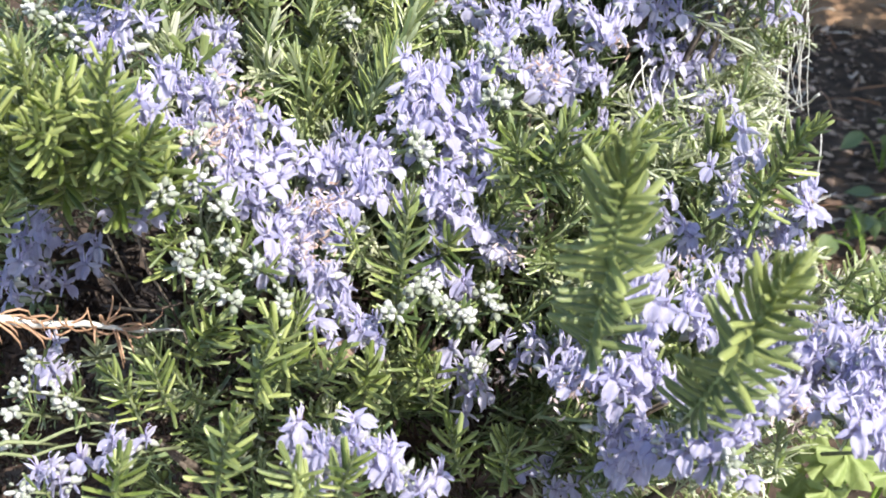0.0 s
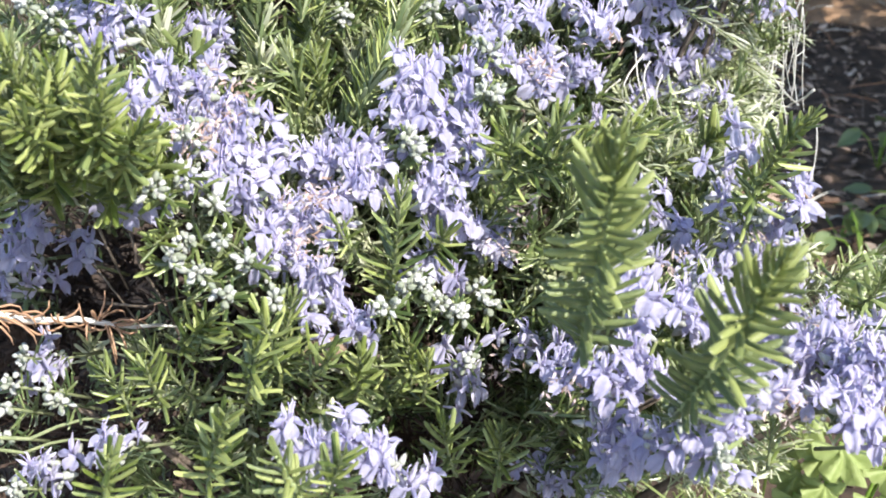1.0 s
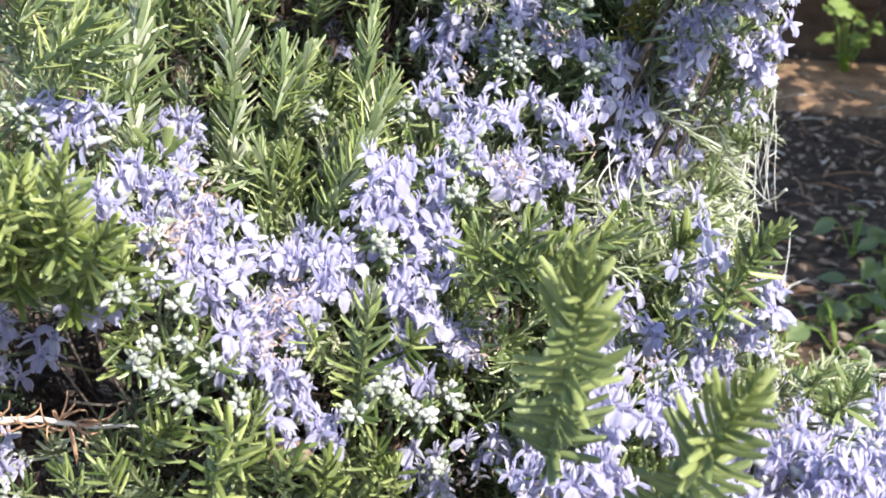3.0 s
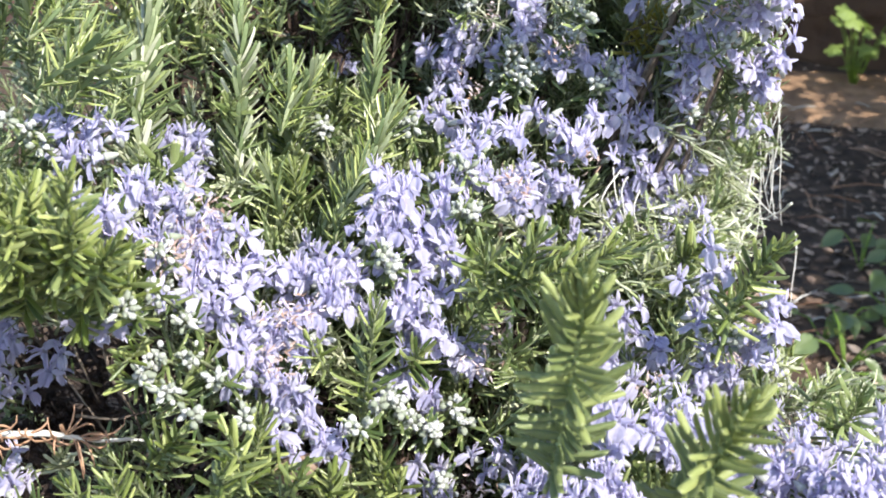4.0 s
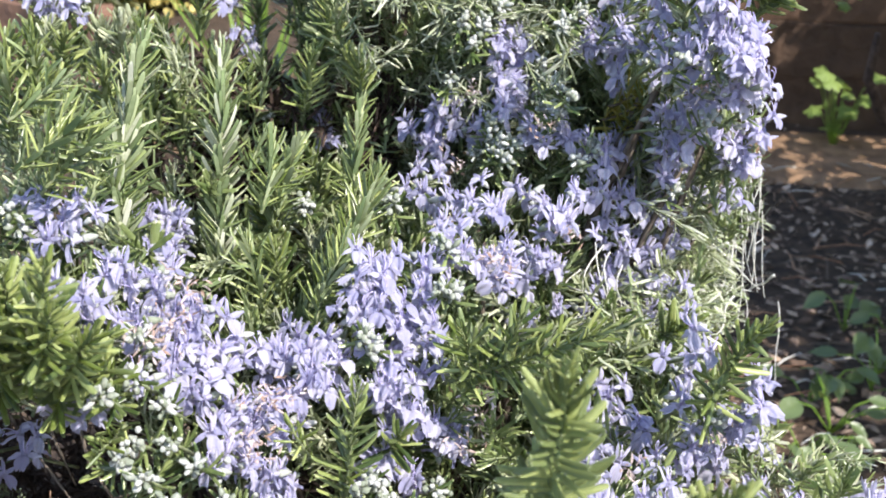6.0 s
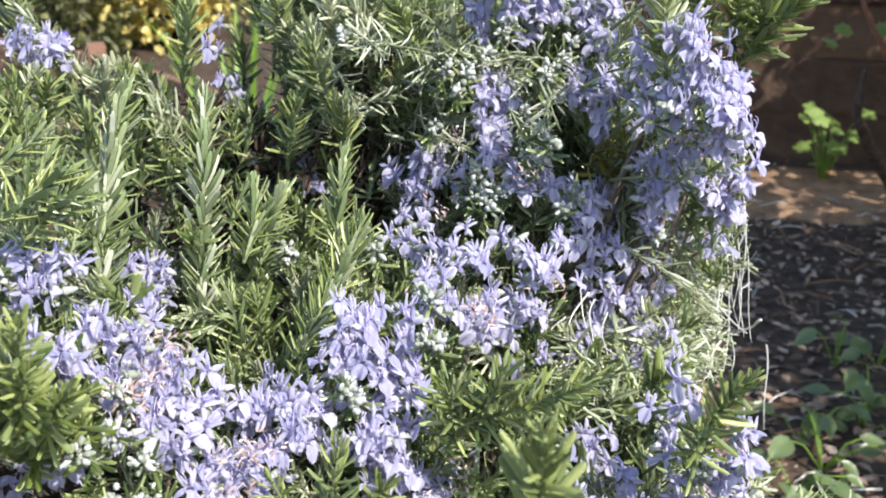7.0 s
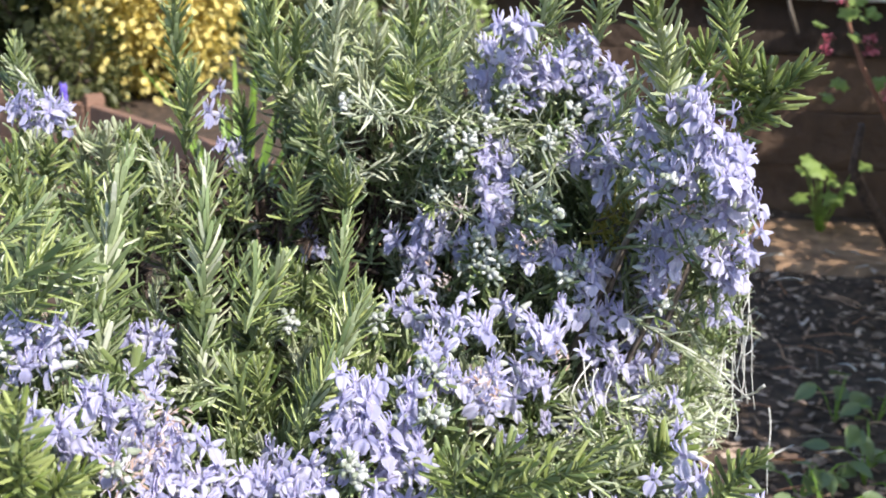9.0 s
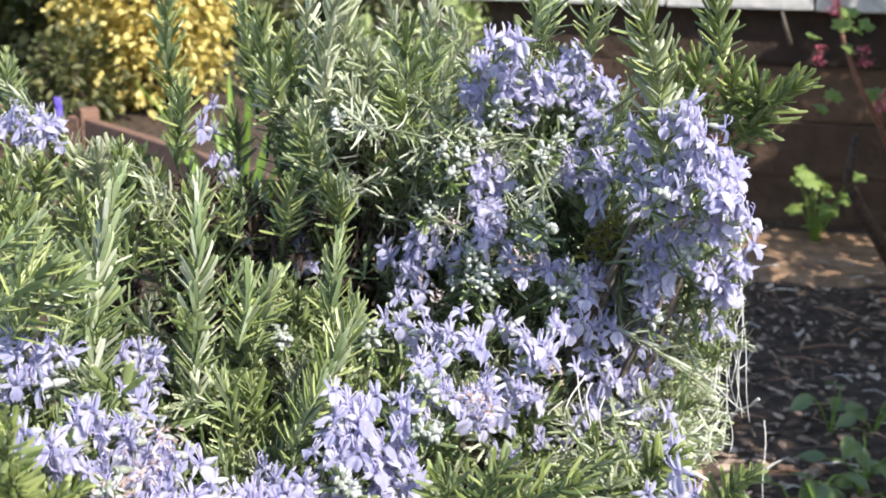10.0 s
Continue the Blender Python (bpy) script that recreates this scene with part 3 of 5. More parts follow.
SHOOTS_C = [(-0.081, 0.930, 0.924, -0.014, 0.975, 1.043), (-0.214, 0.930, 0.991, -0.210, 1.040, 1.138), (-0.104, 0.939, 0.916, -0.119, 0.945, 0.996),
    (-0.146, 0.960, 0.954, -0.148, 1.050, 1.131), (-0.095, 0.963, 0.928, -0.098, 0.945, 0.990), (0.240, 0.980, 0.862, 0.202, 0.950, 0.901),
    (0.226, 0.990, 1.159, 0.185, 0.930, 1.299), (0.221, 0.994, 0.883, 0.242, 0.951, 0.926), (-0.251, 1.019, 0.979, -0.245, 1.005, 1.059),
    (-0.035, 1.020, 0.980, -0.031, 1.070, 1.079), (-0.102, 1.040, 0.955, -0.116, 1.033, 1.008), (-0.331, 1.050, 1.043, -0.326, 1.028, 1.125),
    (-0.110, 1.054, 0.940, -0.116, 1.033, 1.000), (-0.362, 1.060, 1.040, -0.341, 1.043, 1.122), (-0.022, 1.071, 0.972, 0.008, 1.057, 0.996),
    (-0.317, 1.078, 1.051, -0.309, 1.057, 1.139)]
SHOOTS_D = [(0.315, 1.130, 1.138, 0.357, 1.060, 1.217), (0.286, 1.120, 1.170, 0.271, 1.080, 1.233), (-0.362, 1.111, 1.068, -0.340, 1.106, 1.128),
    (-0.072, 1.113, 0.971, -0.084, 1.091, 1.033), (0.313, 1.130, 1.161, 0.302, 1.080, 1.223), (0.033, 1.145, 1.145, 0.010, 1.104, 1.202),
    (-0.320, 1.147, 1.025, -0.315, 1.131, 1.087), (0.336, 1.120, 1.158, 0.325, 1.080, 1.209), (0.309, 1.149, 1.209, 0.291, 1.130, 1.288),
    (0.271, 1.120, 1.178, 0.247, 1.080, 1.224), (-0.038, 1.162, 1.049, -0.041, 1.135, 1.105), (-0.347, 1.166, 1.046, -0.347, 1.139, 1.107),
    (-0.231, 1.167, 1.013, -0.226, 1.145, 1.082), (-0.205, 1.173, 1.017, -0.209, 1.155, 1.073), (-0.092, 1.176, 1.040, -0.081, 1.152, 1.103),
    (0.195, 1.183, 1.214, 0.200, 1.169, 1.281)]
SHOOTS_E = [(-0.185, 1.185, 1.042, -0.173, 1.168, 1.097), (0.010, 1.188, 1.155, 0.035, 1.157, 1.215), (-0.148, 1.190, 1.041, -0.146, 1.170, 1.085),
    (-0.286, 1.200, 1.026, -0.282, 1.183, 1.082), (-0.070, 1.211, 1.087, -0.070, 1.183, 1.150), (-0.037, 1.211, 1.078, -0.084, 1.196, 1.118),
    (-0.332, 1.217, 1.055, -0.316, 1.184, 1.112), (-0.196, 1.218, 1.101, -0.182, 1.195, 1.186), (-0.218, 1.221, 1.043, -0.214, 1.203, 1.100),
    (-0.048, 1.223, 1.137, -0.050, 1.194, 1.209), (-0.010, 1.223, 1.129, -0.030, 1.192, 1.189), (0.158, 1.230, 1.218, 0.147, 1.216, 1.277),
    (0.031, 1.230, 1.167, 0.026, 1.200, 1.246), (-0.063, 1.248, 1.166, -0.041, 1.222, 1.277), (-0.011, 1.249, 1.158, -0.013, 1.217, 1.220),
    (-0.285, 1.250, 1.053, -0.272, 1.220, 1.123)]
SHOOTS_F = [(-0.251, 1.260, 1.056, -0.236, 1.226, 1.115), (-0.309, 1.266, 1.054, -0.293, 1.234, 1.113), (-0.065, 1.267, 1.109, -0.112, 1.244, 1.172),
    (-0.102, 1.268, 1.128, -0.105, 1.229, 1.204), (-0.028, 1.272, 1.177, -0.033, 1.241, 1.265), (-0.091, 1.275, 1.159, -0.089, 1.234, 1.233),
    (-0.271, 1.278, 1.064, -0.264, 1.242, 1.119), (-0.121, 1.295, 1.030, -0.168, 1.282, 1.087), (-0.076, 1.307, 1.165, -0.071, 1.289, 1.258),
    (-0.335, 1.311, 1.049, -0.328, 1.267, 1.103), (-0.118, 1.323, 1.157, -0.121, 1.303, 1.245), (0.094, 1.332, 1.181, 0.071, 1.310, 1.244),
    (0.049, 1.333, 1.180, 0.051, 1.311, 1.250), (-0.156, 1.343, 1.074, -0.156, 1.323, 1.134), (-0.401, 1.376, 1.096, -0.392, 1.351, 1.185),
    (0.014, 1.384, 1.179, 0.003, 1.362, 1.259)]
SHOOTS_G = [(-0.139, 1.395, 1.117, -0.159, 1.391, 1.267), (-0.230, 1.403, 1.124, -0.222, 1.382, 1.290), (-0.425, 1.441, 1.037, -0.417, 1.427, 1.184),
    (-0.269, 0.860, 1.075, -0.216, 0.870, 1.113), (-0.254, 0.870, 1.055, -0.206, 0.880, 1.102), (-0.276, 0.880, 1.106, -0.237, 0.900, 1.134),
    (-0.259, 0.900, 1.061, -0.247, 0.930, 1.108), (-0.111, 0.980, 1.005, -0.105, 1.020, 1.060), (-0.100, 1.000, 0.997, -0.083, 1.030, 1.052),
    (-0.124, 1.000, 1.027, -0.111, 1.030, 1.061), (-0.222, 0.880, 1.043, -0.214, 0.900, 1.087), (-0.341, 1.200, 1.087, -0.325, 1.184, 1.125),
    (-0.250, 1.200, 1.088, -0.242, 1.184, 1.130), (-0.062, 1.220, 1.102, -0.068, 1.200, 1.161), (-0.105, 0.690, 0.860, -0.110, 0.660, 0.917),
    (-0.089, 0.720, 0.823, -0.070, 0.700, 0.859)]
SHOOTS_H = [(-0.187, 0.760, 0.821, -0.149, 0.730, 0.876), (-0.063, 0.880, 0.921, -0.054, 0.890, 0.973), (-0.063, 0.890, 0.960, -0.037, 0.920, 1.004),
    (-0.237, 0.730, 1.002, -0.220, 0.680, 1.071), (-0.264, 0.730, 0.986, -0.240, 0.680, 1.047), (-0.234, 0.740, 0.961, -0.213, 0.680, 1.031),
    (-0.200, 0.740, 0.957, -0.187, 0.690, 1.027), (-0.185, 0.750, 0.948, -0.176, 0.710, 1.004), (-0.279, 0.730, 0.962, -0.257, 0.680, 1.024),
    (-0.254, 0.740, 0.953, -0.236, 0.690, 1.007), (-0.220, 0.750, 0.940, -0.205, 0.700, 0.995), (-0.287, 0.730, 1.002, -0.260, 0.680, 1.068),
    (-0.253, 0.740, 1.005, -0.247, 0.690, 1.064), (-0.204, 0.750, 0.977, -0.172, 0.720, 1.013), (-0.061, 0.760, 0.781, -0.052, 0.720, 0.846),
    (-0.010, 0.780, 0.767, -0.006, 0.750, 0.827)]
SHOOTS_I = [(-0.129, 0.700, 0.822, -0.113, 0.670, 0.886), (0.082, 0.830, 0.925, 0.089, 0.800, 0.992), (0.058, 0.840, 0.918, 0.048, 0.810, 0.980)]
SHOOTS = SHOOTS_A + SHOOTS_B + SHOOTS_C + SHOOTS_D + SHOOTS_E + SHOOTS_F + SHOOTS_G + SHOOTS_H + SHOOTS_I

ANCHOR = np.array(FLOWERS + BUDS_AT)


def face_y(x, z):
    """How far back the leafy face of the bush lies at x and height z."""
    w = 1.0 / ((ANCHOR[:, 0] - x) ** 2 + (ANCHOR[:, 2] - z) ** 2 + 0.0006) ** 2
    return float((w * ANCHOR[:, 1]).sum() / w.sum())


def to_flower(x, z):
    return float(np.sqrt(((ANCHOR[:, 0] - x) ** 2 + (ANCHOR[:, 2] - z) ** 2).min()))


# bearings of the blossom from a point near the camera
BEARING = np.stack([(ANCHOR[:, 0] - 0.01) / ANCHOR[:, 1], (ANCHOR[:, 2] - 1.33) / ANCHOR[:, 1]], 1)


def hides_blossom(p, room=0.026):
    """Whether a shoot tip at p would hide open blossom from the camera."""
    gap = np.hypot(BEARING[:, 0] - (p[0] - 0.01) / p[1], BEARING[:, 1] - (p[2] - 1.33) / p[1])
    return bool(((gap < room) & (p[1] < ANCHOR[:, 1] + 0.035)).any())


HOLLOW = (-0.286, 0.845, 0.848)


def in_hollow(p):
    """Whether p lies in the bare dark gap under the low shoots."""
    du, dv = p[0] / p[1] - HOLLOW[0] / HOLLOW[1], (p[2] - 1.33) / p[1] - (HOLLOW[2] - 1.33) / HOLLOW[1]
    return p[1] < 1.14 and (du / 0.115) ** 2 + (dv / 0.075) ** 2 < 1


GAPS = [((-0.134, 1.219, 1.157), 0.016, 0.045), ((-0.248, 1.198, 1.157), 0.06, 0.022), ((0.033, 1.242, 1.258), 0.022, 0.03), ((-0.010, 1.242, 1.263), 0.016, 0.03), ((0.112, 1.238, 1.254), 0.03, 0.02), ((0.276, 1.214, 1.253), 0.025, 0.04), ((-0.172, 1.223, 1.231), 0.02, 0.06)]


def in_gap(p):
    """Whether p lies in one of the openings between the top shoots."""
    u, v = p[0] / p[1], (p[2] - 1.36) / p[1]
    return any(((u - c[0] / c[1]) / ru) ** 2 + ((v - (c[2] - 1.36) / c[1]) / rv) ** 2 < 1 for c, ru, rv in GAPS)


POCKETS = [((0.010, 1.170, 1.036), 0.075, 0.070), ((-0.182, 1.050, 1.030), 0.050, 0.060), ((-0.106, 1.200, 1.021), 0.060, 0.035), ((-0.101, 1.000, 0.977), 0.030, 0.045), ((0.207, 1.080, 1.076), 0.030, 0.024)]


def in_dusk(p):
    """Whether p lies before one of the shaded pockets between the leaning shoots."""
    u, v = (p[0] - 0.02) / (p[1] - 0.046), (p[2] - 1.361) / (p[1] - 0.046)
    return p[1] < 1.22 and any(((u - (c[0] - 0.02) / (c[1] - 0.046)) / a) ** 2 + ((v - (c[2] - 1.361) / (c[1] - 0.046)) / b) ** 2 < 1 for c, a, b in POCKETS)


FOOT = (-0.05, 1.25, 0.0)

# ---- ground ----


def ground_mesh():
    rnd = random.Random(3)
    s = Shape()
    xs = [-600, -60, -12, -5] + [-2.5 + 0.125 * i for i in range(57)] + [6, 12, 60, 600]
    ys = [-600, -60, -12, -3] + [-0.5 + 0.125 * i for i in range(61)] + [9, 14, 60, 600]
    rows = []
    for y in ys:
        row = []
        for x in xs:
            near = abs(x) < 5 and -1 < y < 7.2
            h = 0.022 * noise.noise((x * 1.7, y * 1.7, 0)) + 0.018 * noise.noise((x * 6, y * 6, 3)) if near else 0.0
            row.append((x, y, h))
        rows.append(row)
    s.add(sheet(rows, SOIL))
    return s.mesh("ground")


tagged(new("ground", ground_mesh()), "dark crumbly garden soil strewn with litter", "ground", kind="structure")


def path_mesh():
    rows = []
    for i in range(29):
        x = -1.2 + 0.2 * i
        row = []
        for j in range(9):
            edge = 0.10 * noise.noise((x * 1.3, j, 5))
            y = 4.22 - 0.16 * (x - 1.6) + j * 0.105 + (edge if j in (0, 8) else 0)
            row.append((x, y, (0.028 if 0 < j < 8 else -0.03) + 0.014 * noise.noise((x * 4, y * 4, 9))))
        rows.append(row[::-1])
    s = Shape()
    s.add(sheet(rows, EARTH))
    return s.mesh("path")


tagged(new("path", path_mesh()), "bare strip of trodden brown earth before the wall", "path", kind="structure")


def blade(length, width, mat, cup=0.2, bend=0.3, lobes=0, rnd=random, steps=6, across=4):
    """A broad leaf along +z from its stalk, cupped along its middle, bent back, with a plain or scalloped rim."""
    rows = []
    for i in range(steps + 1):
        t = i / steps
        w = width * math.sin(math.pi * (0.04 + 0.93 * t) ** 0.8) * (1 + (0.16 * math.sin(lobes * math.pi * t) if lobes else 0))
        row = []
        for j in range(across + 1):
            u = 2 * j / across - 1
            row.append((u * w / 2, -bend * length * t * t + cup * width * u * u * 0.5 + rnd.uniform(-1, 1) * width * 0.02, length * t * (1 - 0.06 * u * u)))
        rows.append(row)
    return sheet(rows, mat)


def lobed(lobes, mat, teeth=3, deep_cut=0.34, rnd=random, cup=0.12):
    """A round leaf one unit across, cut into toothed lobes and pleated along its veins; its stalk joins at the origin."""
    rays, rings = lobes * 6, 4
    verts, faces = [(0, 0, 0)], []
    for k in range(rays + 1):
        u = k / rays
        a = radians(-150 + 300 * u)
        ph = (u * lobes) % 1.0
        edge = 0.5 * (1 - deep_cut * abs(2 * ph - 1) ** 1.6) * (0.80 + 0.20 * math.cos(a * 0.6)) * (1 + 0.05 * ((k * teeth) % 2)) * rnd.uniform(0.95, 1.04)
        for i in range(1, rings + 1):
            q = edge * i / rings
            fold = cup * q * (1 - 2 * abs(2 * ph - 1)) * 0.55 - 0.55 * q * q
            verts.append((math.sin(a) * q, fold, 0.12 + math.cos(a) * q))
    for k in range(rays):
        o, n = 1 + k * rings, 1 + (k + 1) * rings
        faces.append((0, o, n))
        for i in range(rings - 1):
            faces.append((o + i, o + i + 1, n + i + 1, n + i))
    return np.array(verts, float), faces, [mat] * len(faces)


def litter():
    """Fallen leaves, chips and bits of stalk on the soil."""
    rnd = random.Random(11)
    s = Shape()
    kinds = [blade(1, rnd.uniform(0.4, 0.75), DRYLEAF, rnd.uniform(-0.5, 0.6), rnd.uniform(-0.2, 0.4), rnd=rnd, steps=3, across=2) for _ in range(8)]
    for _ in range(2300):
        y = rnd.uniform(1.9, 4.75)
        x = y * rnd.uniform(0.22, 0.56)
        size = rnd.uniform(0.012, 0.05)
        z = 0.022 * noise.noise((x * 1.7, y * 1.7, 0)) + 0.018 * noise.noise((x * 6, y * 6, 3)) + 0.006
        a = rnd.uniform(0, 6.3)
        s.add(rnd.choice(kinds), frame_of((x, y, z), (math.cos(a), math.sin(a), rnd.uniform(-0.2, 0.45)), (rnd.uniform(-0.5, 0.5), rnd.uniform(-0.5, 0.5), 1), size, size, size))
    for _ in range(1500):
        x, y = rnd.uniform(-2.4, 4.4), rnd.uniform(-0.4, 6.6)
        size = rnd.uniform(0.015, 0.05)
        z = 0.022 * noise.noise((x * 1.7, y * 1.7, 0)) + 0.018 * noise.noise((x * 6, y * 6, 3)) + 0.006
        a = rnd.uniform(0, 6.3)
        s.add(rnd.choice(kinds), frame_of((x, y, z), (math.cos(a), math.sin(a), rnd.uniform(-0.2, 0.45)), (rnd.uniform(-0.5, 0.5), rnd.uniform(-0.5, 0.5), 1), size, size, size))
    for _ in range(160):
        y = rnd.uniform(2.0, 4.6)
        x = y * rnd.uniform(0.24, 0.55)
        a, ln = rnd.uniform(0, 6.3), rnd.uniform(0.04, 0.2)
        p = Vector((x, y, 0.02))
        q = p + Vector((math.cos(a), math.sin(a), rnd.uniform(-0.02, 0.12))) * ln
        s.add(tube([p, p.lerp(q, 0.5) + Vector((0, 0, 0.01)), q], [0.0025, 0.002, 0.0012], rnd.choice((STRAW, WOOD, DEADLEAF)), 4))
    return s.mesh("leaf_litter")


tagged(new("leaf_litter", litter()), "dry brown fallen leaves and twigs on dark soil", "leaf litter", kind="stuff")


# ---- retaining wall of sleepers with pale coping ----
WALL = Matrix.Translation((1.55, 5.30, 0)) @ pose(0, 0, 0, 0, 0, -14)
wall = tagged(place(new("wall_back"), WALL), "dark brown timber sleeper wall in shade", "wall", kind="structure")
sleepers = [box(L, 0.2, 0.234, SLEEPER, 0.012, i, 0.006) for i, L in enumerate((1.19, 0.99, 1.39))]
rnd = random.Random(5)
for c in range(4):
    x = -1.5 + 0.3 * (c % 2)
    while x < 4.2:
        k = rnd.randrange(3)
        L = (1.2, 1.0, 1.4)[k]
        part("sleeper", sleepers[k], wall, WALL @ pose(x + L / 2, rnd.uniform(-0.012, 0.012), 0.236 * c - 0.02, 0, 0, rnd.choice((0, 180))))
        x += L
slab = box(0.592, 0.34, 0.075, STONE, 0.01, 9, 0.003)
for i in range(10):
    part("coping_slab", slab, wall, WALL @ pose(-1.3 + 0.6 * i, -0.02, 0.925, 0, 0, rnd.uniform(-0.5, 0.5)), "pale stone coping slab")

# ---- raised bed with the golden shrub ----
bed = thing("raised_bed", (-1.29, 5.2, 0), "raised bed edged with weathered brown planks", "raised bed")
for a, b in (((-1.29, 5.2), (-0.25, 3.92)), ((-1.33, 5.22), (-2.6, 6.1))):
    a, b = Vector((*a, 0)), Vector((*b, 0))
    L = (b - a).length
    for c in range(2):
        part("plank", box(L, 0.045, 0.20, PLANK, 0.006, c + 3, 0.003), bed, Matrix.Translation(a.lerp(b, 0.5) + Vector((0, 0, 0.03 + 0.204 * c))) @ pose(0, 0, 0, 0, 0, math.degrees(math.atan2(b.y - a.y, b.x - a.x))))
part("corner_post", box(0.08, 0.08, 0.47, PLANK, 0.008, 8, 0.003), bed, pose(-1.30, 5.235, 0.0, 0, 0, 20))
bedsoil = Shape()
bedsoil.add(sheet([[(-2.6, 6.15, 0.36), (-1.32, 5.26, 0.36), (-0.23, 3.98, 0.36)], [(-2.2, 7.0, 0.38), (-0.9, 6.2, 0.39), (0.2, 4.9, 0.37)]], SOIL))
part("bed_soil", bedsoil.mesh("bed_soil"), bed)


def shrub_crown(centre, radii, count, leafs, size, seed, droop=0.0, inner=0.45):
    """A crown of many small leaves in uneven clumps round a centre."""
    rnd = random.Random(seed)
    s = Shape()
    clumps = []
    for _ in range(max(8, count // 40)):
        d = Vector((rnd.gauss(0, 1), rnd.gauss(0, 1), rnd.gauss(0, 1))).normalized() * rnd.uniform(inner, 1.0)
        clumps.append(d)
    for _ in range(count):
        c = rnd.choice(clumps)
        d = c + Vector((rnd.gauss(0, 1), rnd.gauss(0, 1), rnd.gauss(0, 1))) * 0.13
        p = Vector(centre) + Vector((d.x * radii[0], d.y * radii[1], d.z * radii[2]))
        way = (d.normalized() + Vector((rnd.gauss(0, 0.6), rnd.gauss(0, 0.6), rnd.gauss(0, 0.6) - droop))).normalized()
        k = size * rnd.uniform(0.6, 1.25)
        s.add(rnd.choice(leafs), frame_of(p, way, (rnd.uniform(-0.6, 0.6), rnd.uniform(-0.6, 0.6), 1), k, k, k))
    return s


def shrub_limbs(foot, centre, radii, count, mat, seed, r=0.012):
    rnd = random.Random(seed)
    out = []
    for _ in range(count):
        d = Vector((rnd.uniform(-1, 1), rnd.uniform(-1, 1), rnd.uniform(-0.3, 1)))
        q = Vector(centre) + Vector((d.x * radii[0], d.y * radii[1], d.z * radii[2])) * 0.8
        p = Vector(foot) + Vector((rnd.uniform(-0.06, 0.06), rnd.uniform(-0.06, 0.06), 0))
        pts = [p.lerp(q, i / 5) + Vector((rnd.uniform(-1, 1), rnd.uniform(-1, 1), 0.6)) * 0.06 * math.sin(math.pi * i / 5) for i in range(6)]
        s = Shape()
        s.add(tube(pts, [r * (1 - 0.8 * i / 5) for i in range(6)], mat, 5))
        out.append(s.mesh("limb"))
    return out


r7 = random.Random(7)
oval = [blade(1, 0.8, GOLD, 0.3, 0.25, rnd=r7, steps=3, across=2) for _ in range(4)]
gold = thing("golden_shrub", (-1.1, 5.8, 0.37), "golden yellow small-leaved shrub in full sun", "shrub")
for me in shrub_limbs((-1.1, 5.8, 0.36), (-1.17, 5.8, 1.0), (0.42, 0.45, 0.6), 16, BARK_AND_SHADE, 4):
    part("limb", me, gold)
part("crown", shrub_crown((-1.17, 5.8, 1.10), (0.42, 0.45, 0.68), 12500, oval, 0.037, 21, inner=0.74).mesh("crown"), gold, label="golden oval leaves")

# ---- hedge and low green plants far behind ----
dark = [blade(1, 0.55, HEDGE, 0.3, 0.2, rnd=r7, steps=2, across=2) for _ in range(3)]
for i, (x, y, h) in enumerate(((-1.95, 6.75, 0.95), (-2.75, 7.0, 1.1), (-1.45, 6.9, 0.9), (-3.3, 7.6, 1.5), (-1.9, 7.9, 1.6), (-0.4, 7.7, 1.5), (1.0, 7.8, 1.6), (2.5, 7.6, 1.5), (4.0, 7.4, 1.6))):
    hedge = thing("hedge_shrub", (x, y, 0), "dark green dense hedge shrub in shadow", "shrub", "hedge")
    for me in shrub_limbs((x, y, 0), (x, y, h * 0.55), (0.8, 0.5, h * 0.5), 14, BARK_AND_SHADE, 30 + i, 0.02):
        part("limb", me, hedge)
    part("crown", shrub_crown((x, y, h * 0.6), (0.95, 0.55, h * 0.62), 2600, dark, 0.10, 40 + i, inner=0.2).mesh("crown"), hedge)
low_dark = thing("hedge_shrub", (-1.41, 5.35, 0.36), "small dark leafy shrub in the raised bed", "shrub", "hedge")
for me in shrub_limbs((-1.41, 5.35, 0.36), (-1.41, 5.35, 0.55), (0.2, 0.16, 0.24), 9, BARK_AND_SHADE, 48, 0.008):
    part("limb", me, low_dark)
part("crown", shrub_crown((-1.41, 5.35, 0.55), (0.24, 0.18, 0.26), 1500, dark, 0.045, 49, inner=0.2).mesh("crown"), low_dark)
moss = [blade(1, 0.5, LIME, 0.3, 0.3, rnd=r7, steps=3, across=2) for _ in range(3)]
for i, (x, y, z, r) in enumerate(((0.35, 5.1, 0.45, 0.24), (-0.12, 5.0, 0.42, 0.22), (0.05, 5.3, 0.40, 0.22))):
    low = thing("yellow_green_shrub", (x, y, 0), "low yellow-green leafy shrub behind the bush", "shrub", "low shrubs")
    for me in shrub_limbs((x, y, 0), (x, y, z), (r, r, 0.35), 9, BARK_AND_SHADE, 60 + i, 0.008):
        part("limb", me, low)
    part("crown", shrub_crown((x, y, z + 0.1), (r, r, 0.36), 520, moss, 0.05, 70 + i).mesh("crown"), low)

post = thing("garden_post", (-2.14, 7.0, 0), "pale grey weathered post behind the shrub", "post")
part("shaft", box(0.10, 0.10, 1.5, POST, 0.012, 2, 0.004), post, Matrix.Translation((-2.14, 7.0, 0)))

